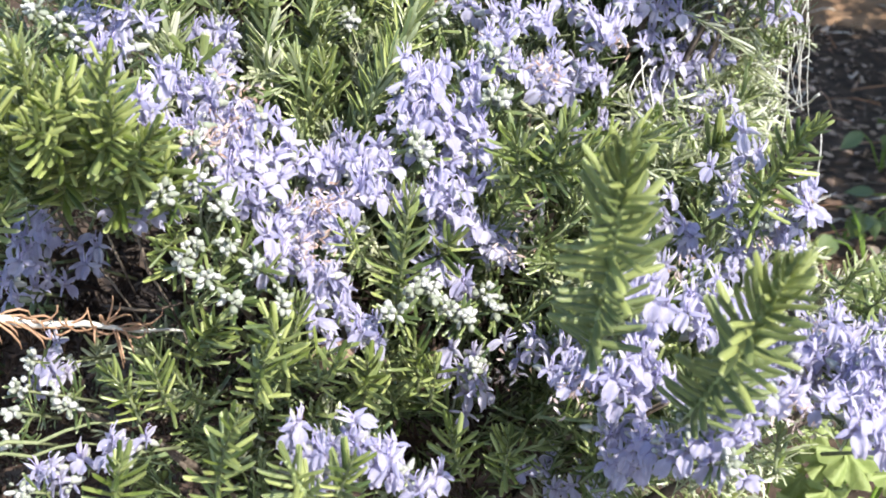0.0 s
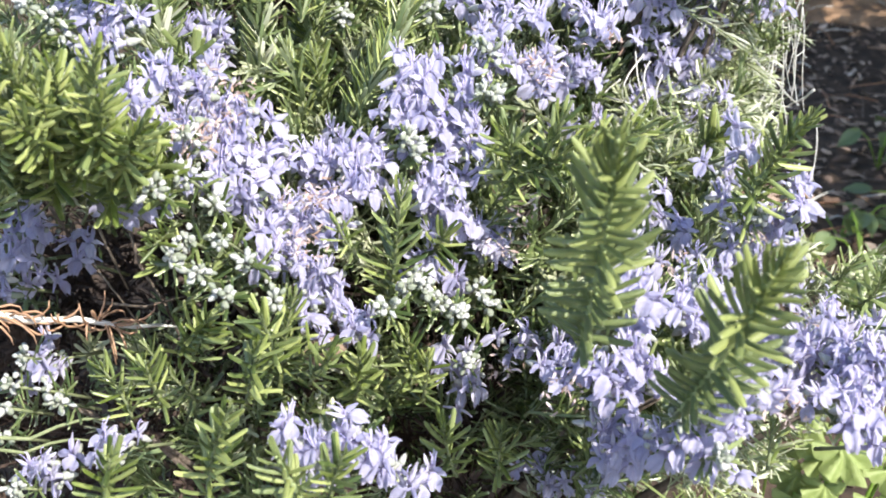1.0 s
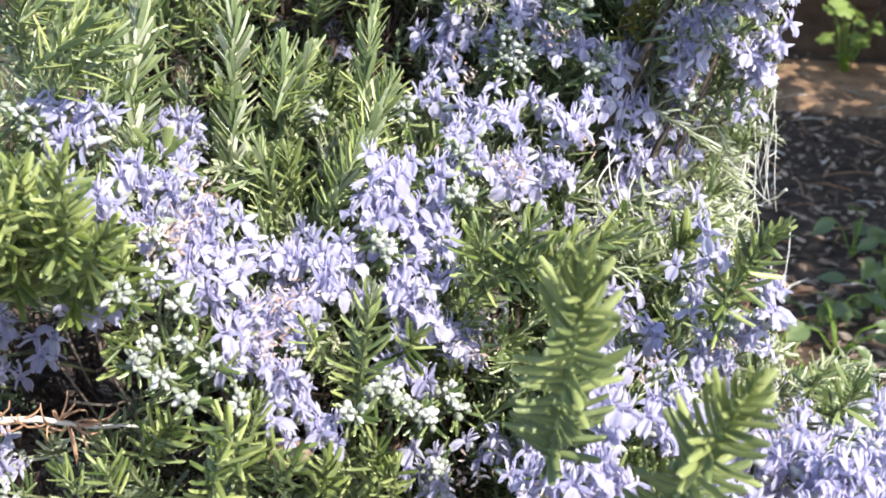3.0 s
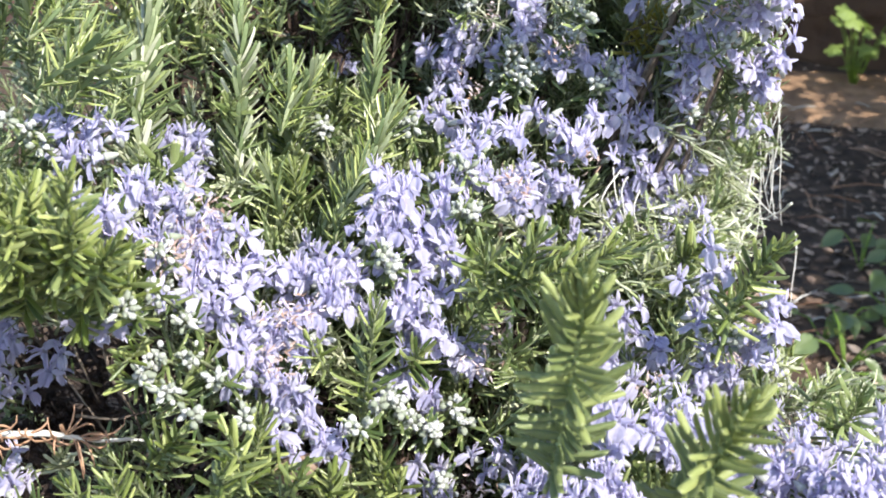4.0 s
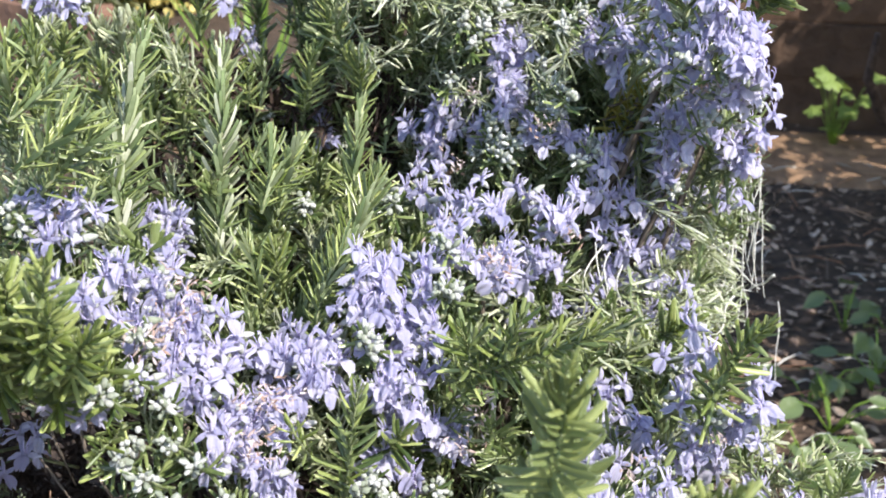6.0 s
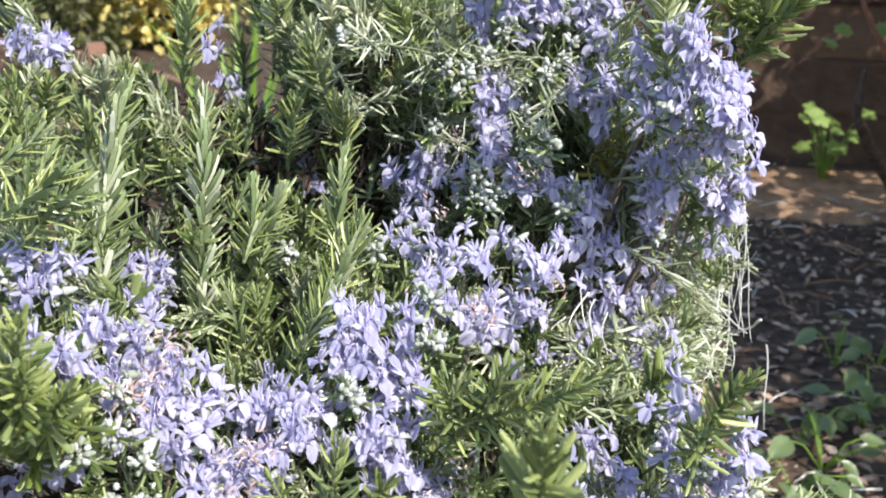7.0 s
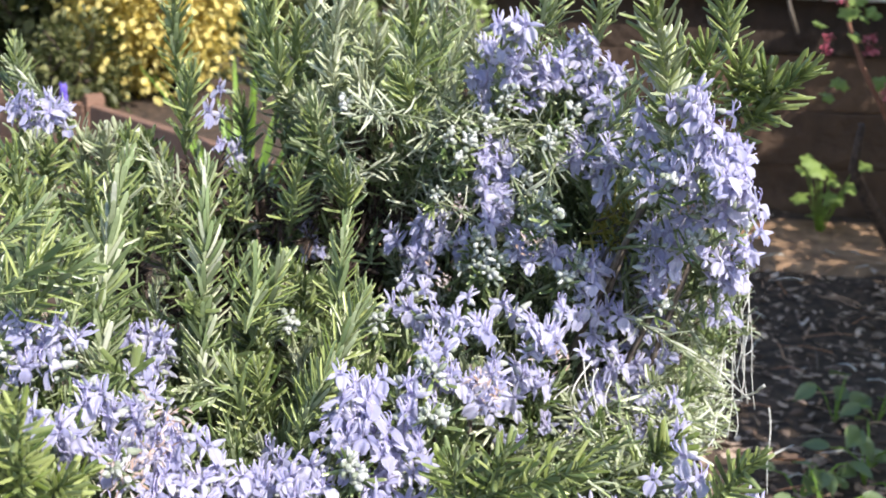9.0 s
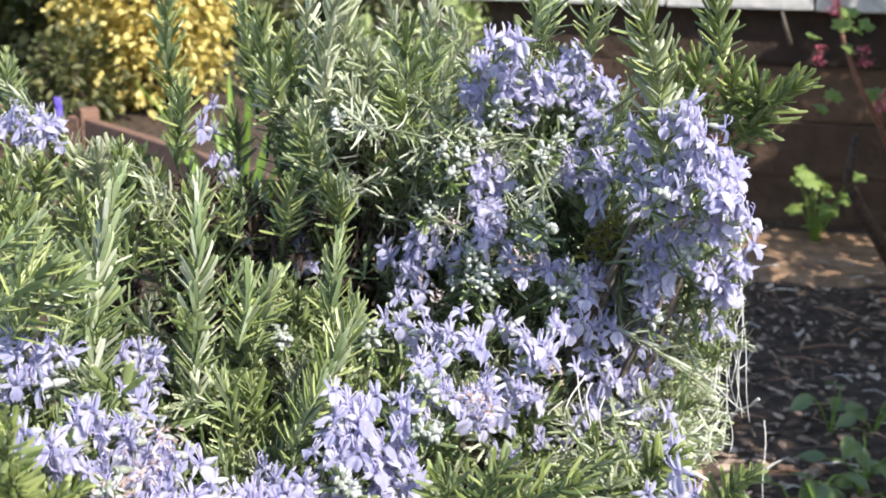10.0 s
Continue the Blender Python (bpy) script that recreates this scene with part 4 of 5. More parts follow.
# strap-leaved bulbs before the planks
def strap_clump(at, count, high, seed, mat=STRAP):
    rnd = random.Random(seed)
    out = []
    for _ in range(count):
        a, tilt = rnd.uniform(0, 6.3), rnd.uniform(0.05, 0.5)
        ln = high * rnd.uniform(0.75, 1.1)
        rows = []
        d, sidev = Vector((math.cos(a), math.sin(a), 0)), Vector((-math.sin(a), math.cos(a), 0))
        for i in range(8):
            t = i / 7
            c = Vector(at) + d * (0.03 + ln * tilt * t ** 2.0) + Vector((0, 0, ln * (t - 0.28 * tilt * t ** 3)))
            w = 0.016 * (1 - t ** 3) + 0.002
            rows.append([tuple(c - sidev * w), tuple(c + d * 0.004), tuple(c + sidev * w)])
        s = Shape()
        s.add(sheet(rows, mat))
        out.append(s.mesh("strap_leaf"))
    return out


bulb = thing("strap_leaved_clump", (-0.53, 4.02, 0), "bright green clump of upright strap leaves", "plant")
for me in strap_clump((-0.53, 4.02, 0.0), 15, 0.86, 12):
    part("leaf", me, bulb)
grape = thing("violet_bulb_flower", (-1.30, 4.95, 0), "small violet-blue bulb flower on a thin stalk", "flower")
s = Shape()
s.add(tube([(-1.30, 4.95, 0), (-1.31, 4.95, 0.25), (-1.34, 4.94, 0.50)], [0.005, 0.005, 0.004], STRAP, 5))
part("stalk", s.mesh("stalk"), grape)
s = Shape()
for i in range(26):
    a = i * 2.4
    s.add(ball(0.007, 0.007, 0.008, VIOLET, 5, 3), Matrix.Translation((-1.345 + 0.009 * math.cos(a), 4.94 + 0.009 * math.sin(a), 0.49 + 0.0028 * i)))
part("bloom", s.mesh("bloom"), grape)

# ---- flowering currant by the path ----
scal = [lobed(5, CURRANT, rnd=r7) for _ in range(3)]
currant = thing("flowering_currant", (2.0, 4.0, 0), "flowering currant with pink blossom and young green leaves", "shrub")
s = Shape()
s.add(tube([(1.891, 4.339, 0.000), (1.628, 3.950, 0.262), (1.530, 3.900, 0.381), (1.453, 3.850, 0.497), (1.445, 3.800, 0.653)], [0.030, 0.026, 0.022, 0.016, 0.010], BARK_AND_SHADE, 7))
part("stem", s.mesh("stem"), currant)
s = Shape()
s.add(tube([(1.575, 3.700, 0.514), (1.444, 3.600, 0.709), (1.314, 3.500, 0.873), (1.259, 3.500, 1.000), (1.227, 3.500, 1.155)], [0.010, 0.009, 0.0075, 0.0055, 0.004], REDSTEM, 6))
part("stem", s.mesh("stem"), currant)
s = Shape()
s.add(tube([(1.575, 3.700, 0.514), (1.921, 4.205, 0.000)], [0.013, 0.016], BARK_AND_SHADE, 6))
part("stem", s.mesh("stem"), currant)
s = Shape()
s.add(tube([(1.444, 3.600, 0.709), (1.424, 3.600, 0.810), (1.477, 3.600, 0.860)], [0.009, 0.008, 0.004], REDSTEM, 6))
part("stem", s.mesh("stem"), currant)
s = Shape()
s.add(tube([(1.340, 4.200, 0.887), (1.310, 4.200, 0.962), (1.299, 4.200, 1.000)], [0.006, 0.008, 0.004], WOOD, 5))
part("stem", s.mesh("stem"), currant)
for leaf in ((1.179, 3.500, 0.996), (1.257, 3.480, 1.033), (1.306, 3.500, 1.013), (1.276, 3.520, 1.061), (1.260, 3.520, 0.829), (1.293, 3.500, 0.961), (1.387, 3.550, 0.826), (1.336, 3.500, 1.032), (1.285, 3.700, 0.758)):
    for k in range(2):
        a = r7.uniform(0, 6.3)
        ln = r7.uniform(0.04, 0.065)
        b = Shape()
        b.add(r7.choice(scal))
        part("leaf", b.mesh("leaf"), currant, frame_of(leaf, (math.cos(a), -0.4 + math.sin(a) * 0.4, r7.uniform(-0.3, 0.3)), (0.2, -0.6, 0.8), ln, ln, ln))
for c in ((1.187, 3.460, 0.953), (1.322, 3.480, 0.952), (1.227, 3.480, 1.088), (1.402, 3.500, 0.817)):
    b = Shape()
    for k in range(44):
        p = Vector((r7.gauss(0, 0.010), r7.gauss(0, 0.010), r7.uniform(-0.035, 0.02)))
        b.add(blade(0.012, 0.007, PINK, 0.6, 0.4, rnd=r7, steps=2, across=2), frame_of(p, (r7.gauss(0, 1), r7.gauss(0, 1), r7.gauss(-0.3, 0.7)), (0, 0, 1)))
    part("blossom", b.mesh("blossom"), currant, Matrix.Translation(c), "hanging pink blossom cluster")
small = [blade(1, 0.8, CURRANT, 0.25, 0.3, rnd=r7, steps=2, across=2) for _ in range(3)]
# unseen crown, added out of view to throw dappled shade on soil and path
crown = shrub_crown((2.08, 2.45, 1.25), (0.82, 1.6, 0.7), 4100, small, 0.095, 81, inner=0.05)
part("crown", crown.mesh("crown"), currant)
# second unseen crown, added to keep the sun off the wall
part("crown", shrub_crown((2.75, 4.15, 1.35), (0.75, 0.6, 0.75), 1900, small, 0.085, 83, inner=0.05).mesh("crown"), currant)
# limbs for the added shading crowns
for me in shrub_limbs((2.3, 4.0, 0), (2.2, 2.8, 1.15), (0.8, 1.4, 0.7), 34, BARK_AND_SHADE, 82, 0.014):
    part("limb", me, currant)

# ---- leafy plants on the soil ----
round_leaf = [blade(1, 0.62, GROUNDLEAF, 0.25, 0.25, rnd=r7, steps=5, across=4) for _ in range(4)]


def ground_plant(name, at, label, leafs, count, size, reach, high, seed, group=""):
    """A low plant: stalks from one foot, each with a leaf of its own."""
    rnd = random.Random(seed)
    ob = thing(name, at, label, "plant", group)
    for _ in range(count):
        a = rnd.uniform(0, 6.3)
        out = reach * math.sqrt(rnd.random())
        p = Vector(at) + Vector((math.cos(a) * out, math.sin(a) * out, high * rnd.uniform(0.25, 1.0)))
        b = Shape()
        b.add(tube([Vector(at), Vector(at).lerp(p, 0.6) + Vector((0, 0, 0.02)), p], [0.0028, 0.0024, 0.0018], STRAP, 4))
        k = size * rnd.uniform(0.7, 1.2)
        b.add(rnd.choice(leafs), frame_of(p, (math.cos(a) + rnd.gauss(0, 0.4), math.sin(a) - 0.3 + rnd.gauss(0, 0.4), rnd.uniform(-0.5, 0.3)), (0.3, -0.5, 1), k, k, k))
        part("leaf", b.mesh("leaf"), ob)
    return ob


for i, (at, n, size, reach, high) in enumerate((((1.161, 2.999, -0.000), 6, 0.065, 0.08, 0.14), ((1.157, 2.738, 0.000), 10, 0.055, 0.12, 0.12), ((1.275, 2.999, 0.000), 6, 0.05, 0.08, 0.10), ((1.003, 2.650, 0.000), 8, 0.05, 0.10, 0.08),
                                                ((0.950, 2.442, 0.000), 12, 0.05, 0.12, 0.10), ((0.857, 2.337, 0.000), 10, 0.045, 0.10, 0.08), ((0.912, 2.239, 0.000), 10, 0.05, 0.12, 0.09), ((1.115, 2.648, 0.000), 8, 0.055, 0.10, 0.10), ((0.940, 2.584, 0.000), 7, 0.045, 0.09, 0.06))):
    ground_plant("ground_cover_plant", at, "low glossy dark green leafy plant on the soil", round_leaf, max(4, int(0.65 * n)), 1.4 * size, reach, high, 100 + i, "ground cover")
ground_plant("lobed_leaf_plant", (1.698, 4.789, 0.000), "small plant with rounded bright green leaves", scal, 16, 0.10, 0.13, 0.34, 120)
LOBED = [lobed(5, LIME, deep_cut=0.42, rnd=r7, cup=0.7) for _ in range(3)]
broad = thing("broad_leaved_plant", (0.464, 1.150, 0.371), "pale lime green scalloped leaves beside the bush", "plant")
foot = Vector((0.464, 1.150, 0.371))
foot.z = 0.0
WORLD[broad] = Matrix.Translation(foot)
broad.matrix_basis = Matrix.Translation(foot)
for at, way, k in (((0.409, 1.082, 0.510), (0.35, -0.75, -0.55), 0.085), ((0.406, 1.096, 0.493), (-0.7, -0.6, -0.3), 0.075), ((0.431, 1.114, 0.479), (0.9, -0.3, -0.1), 0.07), ((0.398, 1.075, 0.462), (-0.3, -0.8, -0.5), 0.06),
                   ((0.473, 1.101, 0.466), (0.6, -0.6, -0.4), 0.07), ((0.409, 1.144, 0.473), (-0.4, 0.2, 0.8), 0.06), ((0.454, 1.067, 0.446), (0.1, -0.8, -0.5), 0.07), ((0.493, 1.144, 0.465), (0.5, 0.3, 0.5), 0.06), ((0.386, 1.127, 0.438), (-0.5, -0.6, -0.3), 0.07), ((0.374, 1.098, 0.429), (0.1, -0.8, -0.4), 0.065), ((0.405, 1.174, 0.459), (-0.3, -0.5, 0.2), 0.06), ((0.385, 1.184, 0.428), (-0.2, -0.7, -0.2), 0.06)):
    b = Shape()
    at = Vector(at) + Vector((0.024, 0, 0))
    b.add(tube([foot, foot.lerp(Vector(at), 0.6) + Vector((0.01, 0.03, 0.05)), at], [0.003, 0.0026, 0.002], STRAP, 5))
    b.add(r7.choice(LOBED), frame_of(at, way, (0.1, -0.6, 0.8), k, k, k))
    part("leaf", b.mesh("leaf"), broad)
LEAFTIP = Vector((0.466, 1.400, 0.587))
weed = thing("yellow_leaf_weed", (LEAFTIP.x + 0.02, LEAFTIP.y + 0.08, 0), "thin weed with a folded yellow-green leaf", "plant")
b = Shape()
b.add(tube([(LEAFTIP.x + 0.02, LEAFTIP.y + 0.08, 0), (LEAFTIP.x + 0.012, LEAFTIP.y + 0.04, LEAFTIP.z * 0.6), LEAFTIP], [0.002, 0.002, 0.0013], STRAP, 5))
for way in ((0.15, -0.3, 0.9), (0.45, -0.4, 0.6)):
    b.add(blade(0.044, 0.026, LIME, 0.9, 0.2, rnd=r7), frame_of(LEAFTIP - Vector((0, 0, 0.02)), way, (-0.4, -0.7, 0.4)))
part("leaf", b.mesh("leaf"), weed, label="yellow-green folded leaf")

# ---- the rosemary bush ----
bush = thing("rosemary_bush", FOOT, "large flowering rosemary bush with pale lilac-blue blossom", "shrub")
rnd = random.Random(77)
b = Shape()
for i in range(80):
    x, y, z = ANCHOR[rnd.randrange(len(ANCHOR))]
    q = Vector((x, y + 0.10, z - 0.06))
    p = Vector(FOOT) + Vector((rnd.uniform(-0.1, 0.1), rnd.uniform(-0.1, 0.1), 0))
    mid = p.lerp(q, 0.55) + Vector((rnd.uniform(-0.05, 0.05), 0.10 + rnd.uniform(-0.03, 0.05), -0.03))
    pts = [p.lerp(mid, t).lerp(mid.lerp(q, t), t) for t in [k / 7 for k in range(8)]]
    b = Shape()
    b.add(tube(pts, [0.010 - 0.0078 * k / 7 for k in range(8)], WOOD, 5))
    part("branch", b.mesh("branch"), bush, label="grey-brown woody branch")

# shoots that stand out, each with its own bend
LEAN_UP = (0, 0, 0.55)
loose = 0
for i, row in enumerate(sorted(SHOOTS, key=lambda q: (q[4] > 0.53, q[1]))):
    base, tip = Vector(row[:3]), Vector(row[3:])
    L = (tip - base).length
    r = random.Random(500 + i)
    sag = Vector((r.uniform(-0.05, 0.05), r.uniform(-0.03, 0.03), -0.06 if abs(tip.z - base.z) < 0.4 * L else 0.0)) * L
    pts = bent(base, tip, sag)
    flat = abs(tip.z - base.z) < 0.35 * L
    leaf = r.uniform(0.017, 0.021) if L < 0.055 else r.uniform(0.027, 0.030) if L > 0.15 and base.y < 0.7 else r.uniform(0.021, 0.026) if base.y < 0.78 else r.uniform(0.024, 0.029)
    tall = 0.9 < base.y < 1.06 and L > 0.12
    arm = base.x > 0.25 and base.z > 1.1
    if tall or arm:
        leaf = r.uniform(0.028, 0.032)
    front = tip.y < 0.53
    if front:
        leaf = 0.031
    if base.y < 0.78 and loose < 300 and L > 0.05:
        s = Shape()
        s.add(tube(pts, [0.0026 * (1 - 0.6 * k / 9) for k in range(10)], SOFT, 6))
        sp = part("sprig", s.mesh("sprig"), bush)
        if i == 0:
            NEEDLES = []
            for tpl in [needle(bd, wd, True, kind) for bd, wd, kind in ((0.08, 0.145, LEAF), (-0.08, 0.155, YOUNG), (0.16, 0.14, LEAF), (-0.16, 0.15, YOUNG), (0.0, 0.16, LEAF), (0.22, 0.15, YOUNG))]:
                n = Shape()
                n.add(tpl)
                NEEDLES.append(n.mesh("leaf"))
        frames = leaf_frames(pts, leaf, 0.0052 if base.z < 0.84 and L < 0.09 and base.x < 0 else 0.0033, r, lean=LEAN_UP if flat else None, wild=0.4 if front else 0.6)
        for k, m in enumerate(frames):
            part("leaf", r.choice(NEEDLES[::2] if front and k < 0.35 * len(frames) else NEEDLES), sp, m)
            loose += 1
    else:
        s = shoot(pts, leaf, 0.0052 if base.z < 0.9 and base.x < 0.05 else (0.0029 if tall else 0.0042 if base.y < 0.95 else 0.0033), 600 + i, (FRESH + FINE if base.z < 0.9 else FRESH + FRESH + FINE) if base.y < 0.82 or arm or r.random() < 0.15 else (GREY + FRESH) if tall and base.z > 1.05 else FINE if tall and base.x > -0.12 else (FINE + FINE + FINE + GREY) if tall else (GREY if base.z > 1.05 and (base.y > 1.15 or base.x > 0.12) and r.random() < 0.6 else FINE + FRESH), lean=LEAN_UP if flat else None, open_low=50.0 if base.z > 1.0 or base.y > 0.9 else 60.0, open_tip=17.0, wild=0.7 if tall or arm or base.y < 0.82 else 1.0)
        part("sprig", s.mesh("sprig"), bush)

# fuller foliage between them
PLAIN_GREY = [needle(b, w, False, SILVER) for b, w in ((0.05, 0.12), (-0.16, 0.13), (0.2, 0.115))]
KINDS = []
for i in range(10):
    r = random.Random(900 + i)
    L = (0.06, 0.075, 0.09, 0.11)[i % 4]
    pts = bent((0, 0, 0), (0, 0, L), (r.uniform(-0.008, 0.008), r.uniform(-0.008, 0.008), 0), 5)
    KINDS.append(shoot(pts, r.uniform(0.022, 0.028), 0.0060, 950 + i, PLAIN_GREY if i % 5 == 2 else COARSE, 0.0016, open_low=56.0, open_tip=18.0))
KIND_MESH = [k.mesh("sprig") for k in KINDS]
deep, count = Shape(), 0
KIND_TPL = [k.tpl() for k in KINDS]
for i in range(950):
    x0, y0, z0 = ANCHOR[rnd.randrange(len(ANCHOR))]
    x, z = x0 + rnd.gauss(0, 0.035), z0 + rnd.gauss(0, 0.035)
    near = to_flower(x, z)
    k = rnd.randrange(10)
    way = Vector((0.8 * x + rnd.gauss(0, 0.35), -0.35 + rnd.gauss(0, 0.3), 0.75 + rnd.gauss(0, 0.25))).normalized()
    sink = (0.085 if near < 0.03 else 0.055) if i < 330 else rnd.uniform(0.09, 0.19)
    tip = Vector((x, face_y(x, z), z)) + Vector((0, 1, -0.35)) * (sink - 0.045)
    if (tip.x + way.x * 0.03) > 0.285 * tip.y or in_gap(tip) or (in_dusk(tip) and rnd.random() < 0.9) or in_hollow(tip) or in_hollow(tip - way * 0.05):
        continue
    while hides_blossom(tip):
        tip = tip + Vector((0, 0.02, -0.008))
    if z < 0.88 and x < 0.12:
        if rnd.random() < 0.85:
            continue
        tip = tip + Vector((0, 0.07, -0.05))
    m = frame_of(tip - way * 0.08, way, (rnd.uniform(-1, 1), -1, 0.3))
    if i < 220:
        part("sprig", KIND_MESH[k], bush, m)
    else:
        deep.add(KIND_TPL[k], m)
# a deeper layer that closes the bush
for i in range(520):
    a, c = ANCHOR[rnd.randrange(len(ANCHOR))], ANCHOR[rnd.randrange(len(ANCHOR))]
    if np.linalg.norm(a - c) > 0.34:
        continue
    q = a + (c - a) * rnd.random()
    way = Vector((rnd.gauss(0, 0.4), -0.4 + rnd.gauss(0, 0.3), 0.7)).normalized()
    q = Vector((q[0], face_y(q[0], q[2]) + rnd.uniform(0.11, 0.24), q[2] - 0.04))
    while hides_blossom(q):
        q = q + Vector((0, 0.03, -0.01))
    if (in_dusk(q) and rnd.random() < 0.8) or in_hollow(q) or in_hollow(q - way * 0.05) or (q.z < 0.88 and q.x < 0.1 and rnd.random() < 0.5):
        continue
    deep.add(KIND_TPL[rnd.randrange(10)], frame_of(q - way * 0.06, way, (rnd.uniform(-1, 1), -1, 0.3)))
# leaves behind the low lobe of blossom
LOBE = [a for a in ANCHOR if a[0] > 0.08 and a[1] < 0.86]
for i in range(170):
    a = LOBE[rnd.randrange(len(LOBE))]
    q = Vector((a[0] + rnd.gauss(0, 0.03), a[1] + rnd.uniform(0.05, 0.17), a[2] + rnd.uniform(-0.13, 0.0)))
    way = Vector((rnd.gauss(0.1, 0.4), -0.35 + rnd.gauss(0, 0.3), 0.6)).normalized()
    if hides_blossom(q) or hides_blossom(q + way * 0.02) or (q.x / q.y > 0.285 and (q.z - 1.33) / q.y < -0.66):
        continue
    deep.add(KIND_TPL[rnd.randrange(10)], frame_of(q - way * 0.06, way, (rnd.uniform(-1, 1), -1, 0.3)))
# leafy shoots crowding round the ones that stand out
GREEN = [(Vector(q[:3]).lerp(Vector(q[3:]), u), (Vector(q[3:]) - Vector(q[:3])).normalized()) for q in SHOOTS if not (q[0] > 0.03 and q[1] < 1.02) for u in ((0.05, 0.2, 0.4) if q[5] > 1.2 else (0.1, 0.5, 0.85))]
for i in range(680):
    p, d = GREEN[rnd.randrange(len(GREEN))]
    p = p + Vector((rnd.gauss(0, 0.028), 0.045 + abs(rnd.gauss(0, 0.03)), rnd.gauss(-0.025, 0.028)))
    way = (d + Vector((rnd.gauss(0, 0.3), rnd.gauss(0, 0.3), rnd.gauss(0.2, 0.2)))).normalized()
    if (in_dusk(p) and rnd.random() < 0.95) or in_gap(p) or in_gap(p + way * 0.03) or in_gap(p + way * 0.05) or in_gap(p - way * 0.03) or in_hollow(p) or in_hollow(p - way * 0.05) or hides_blossom(p) or hides_blossom(p + way * 0.03) or (p.y < 0.9 and p.z < 0.92 and rnd.random() < 0.93) or (p.x > 0.26 and p.z > 1.1) or (p.x < -0.16 and p.z > 1.06) or (p.z > 1.17 and rnd.random() < 0.5) or (0.9 < p.z < 1.1 and rnd.random() < (0.85 if -0.22 < p.x < 0.06 else 0.55)):
        continue
    deep.add(KIND_TPL[rnd.randrange(10)], frame_of(p - way * 0.06, way, (rnd.uniform(-1, 1), -1, 0.3)))
# hidden leaf clumps added behind the front shoots to shade the hollow
SHADE_ROOF = ((-0.331, 0.810, 1.015), (-0.306, 0.837, 1.001), (-0.273, 0.843, 0.986), (-0.241, 0.860, 0.976), (-0.311, 0.786, 0.991), (-0.280, 0.795, 0.984), (-0.251, 0.801, 0.977), (-0.222, 0.810, 0.977), (-0.338, 0.775, 0.991))
for i in range(110):
    p = Vector(SHADE_ROOF[i % 9]) + Vector((rnd.gauss(0, 0.02), rnd.gauss(0, 0.035), rnd.gauss(0, 0.012)))
    way = Vector((rnd.gauss(0, 0.5), rnd.gauss(-0.5, 0.4), rnd.gauss(0.35, 0.2))).normalized()
    deep.add(KIND_TPL[rnd.randrange(10)], frame_of(p - way * 0.06, way, (rnd.uniform(-1, 1), -1, 0.3)))
# the dark inside, low leaf clumps coloured dark brown in place of shade
SHADE_TPL = [(v, fc, [BARK_AND_SHADE] * len(fc)) for v, fc, mt in KIND_TPL]
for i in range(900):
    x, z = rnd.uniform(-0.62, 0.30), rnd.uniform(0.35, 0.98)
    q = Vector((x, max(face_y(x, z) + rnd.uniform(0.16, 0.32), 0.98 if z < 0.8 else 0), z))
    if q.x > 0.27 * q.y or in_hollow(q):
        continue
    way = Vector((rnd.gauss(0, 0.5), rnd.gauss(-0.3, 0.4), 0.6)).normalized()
    deep.add((SHADE_TPL if q.z < 0.88 and q.x < 0.08 else KIND_TPL)[rnd.randrange(10)], frame_of(q - way * 0.06, way, (rnd.uniform(-1, 1), -1, 0.3)))
# dark-coloured clumps at the back of the hollow, painting its shade
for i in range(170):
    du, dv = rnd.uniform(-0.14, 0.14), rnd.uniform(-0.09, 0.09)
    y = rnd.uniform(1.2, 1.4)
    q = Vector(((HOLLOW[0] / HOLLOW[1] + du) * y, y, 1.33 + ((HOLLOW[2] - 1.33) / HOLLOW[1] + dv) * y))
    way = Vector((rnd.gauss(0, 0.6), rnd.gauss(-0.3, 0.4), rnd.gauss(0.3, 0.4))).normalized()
    deep.add(SHADE_TPL[rnd.randrange(10)], frame_of(q - way * 0.05, way, (rnd.uniform(-1, 1), -1, 0.3)))
# two in three clumps behind the pockets coloured dark for their shade
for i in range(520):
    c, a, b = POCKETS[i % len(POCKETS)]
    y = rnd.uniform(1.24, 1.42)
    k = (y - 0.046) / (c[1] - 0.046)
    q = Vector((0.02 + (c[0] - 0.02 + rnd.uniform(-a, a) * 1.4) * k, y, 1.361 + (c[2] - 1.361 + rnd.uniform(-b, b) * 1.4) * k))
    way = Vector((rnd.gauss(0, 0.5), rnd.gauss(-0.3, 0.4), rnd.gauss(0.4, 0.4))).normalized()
    deep.add((SHADE_TPL if i % 3 else KIND_TPL)[rnd.randrange(10)], frame_of(q - way * 0.05, way, (rnd.uniform(-1, 1), -1, 0.3)))
LOW = [Vector(q) for q in ((-0.271, 0.920, 0.720), (0.141, 0.950, 0.725), (-0.271, 0.860, 0.605), (0.134, 0.840, 0.621))]
for i in range(190):
    u, v = rnd.random(), rnd.random()
    q = LOW[0].lerp(LOW[1], u).lerp(LOW[2].lerp(LOW[3], u), v) + Vector((0, rnd.uniform(-0.04, 0.12), 0))
    way = Vector((rnd.gauss(0, 0.5), rnd.gauss(-0.3, 0.4), rnd.gauss(0.5, 0.3))).normalized()
    if in_hollow(q) or in_hollow(q - way * 0.05) or hides_blossom(q, 0.02):
        continue
    # every third low clump takes the dark shade colour
    deep.add((SHADE_TPL if i % 3 == 0 else KIND_TPL)[rnd.randrange(10)], frame_of(q - way * 0.05, way, (rnd.uniform(-1, 1), -1, 0.3)))
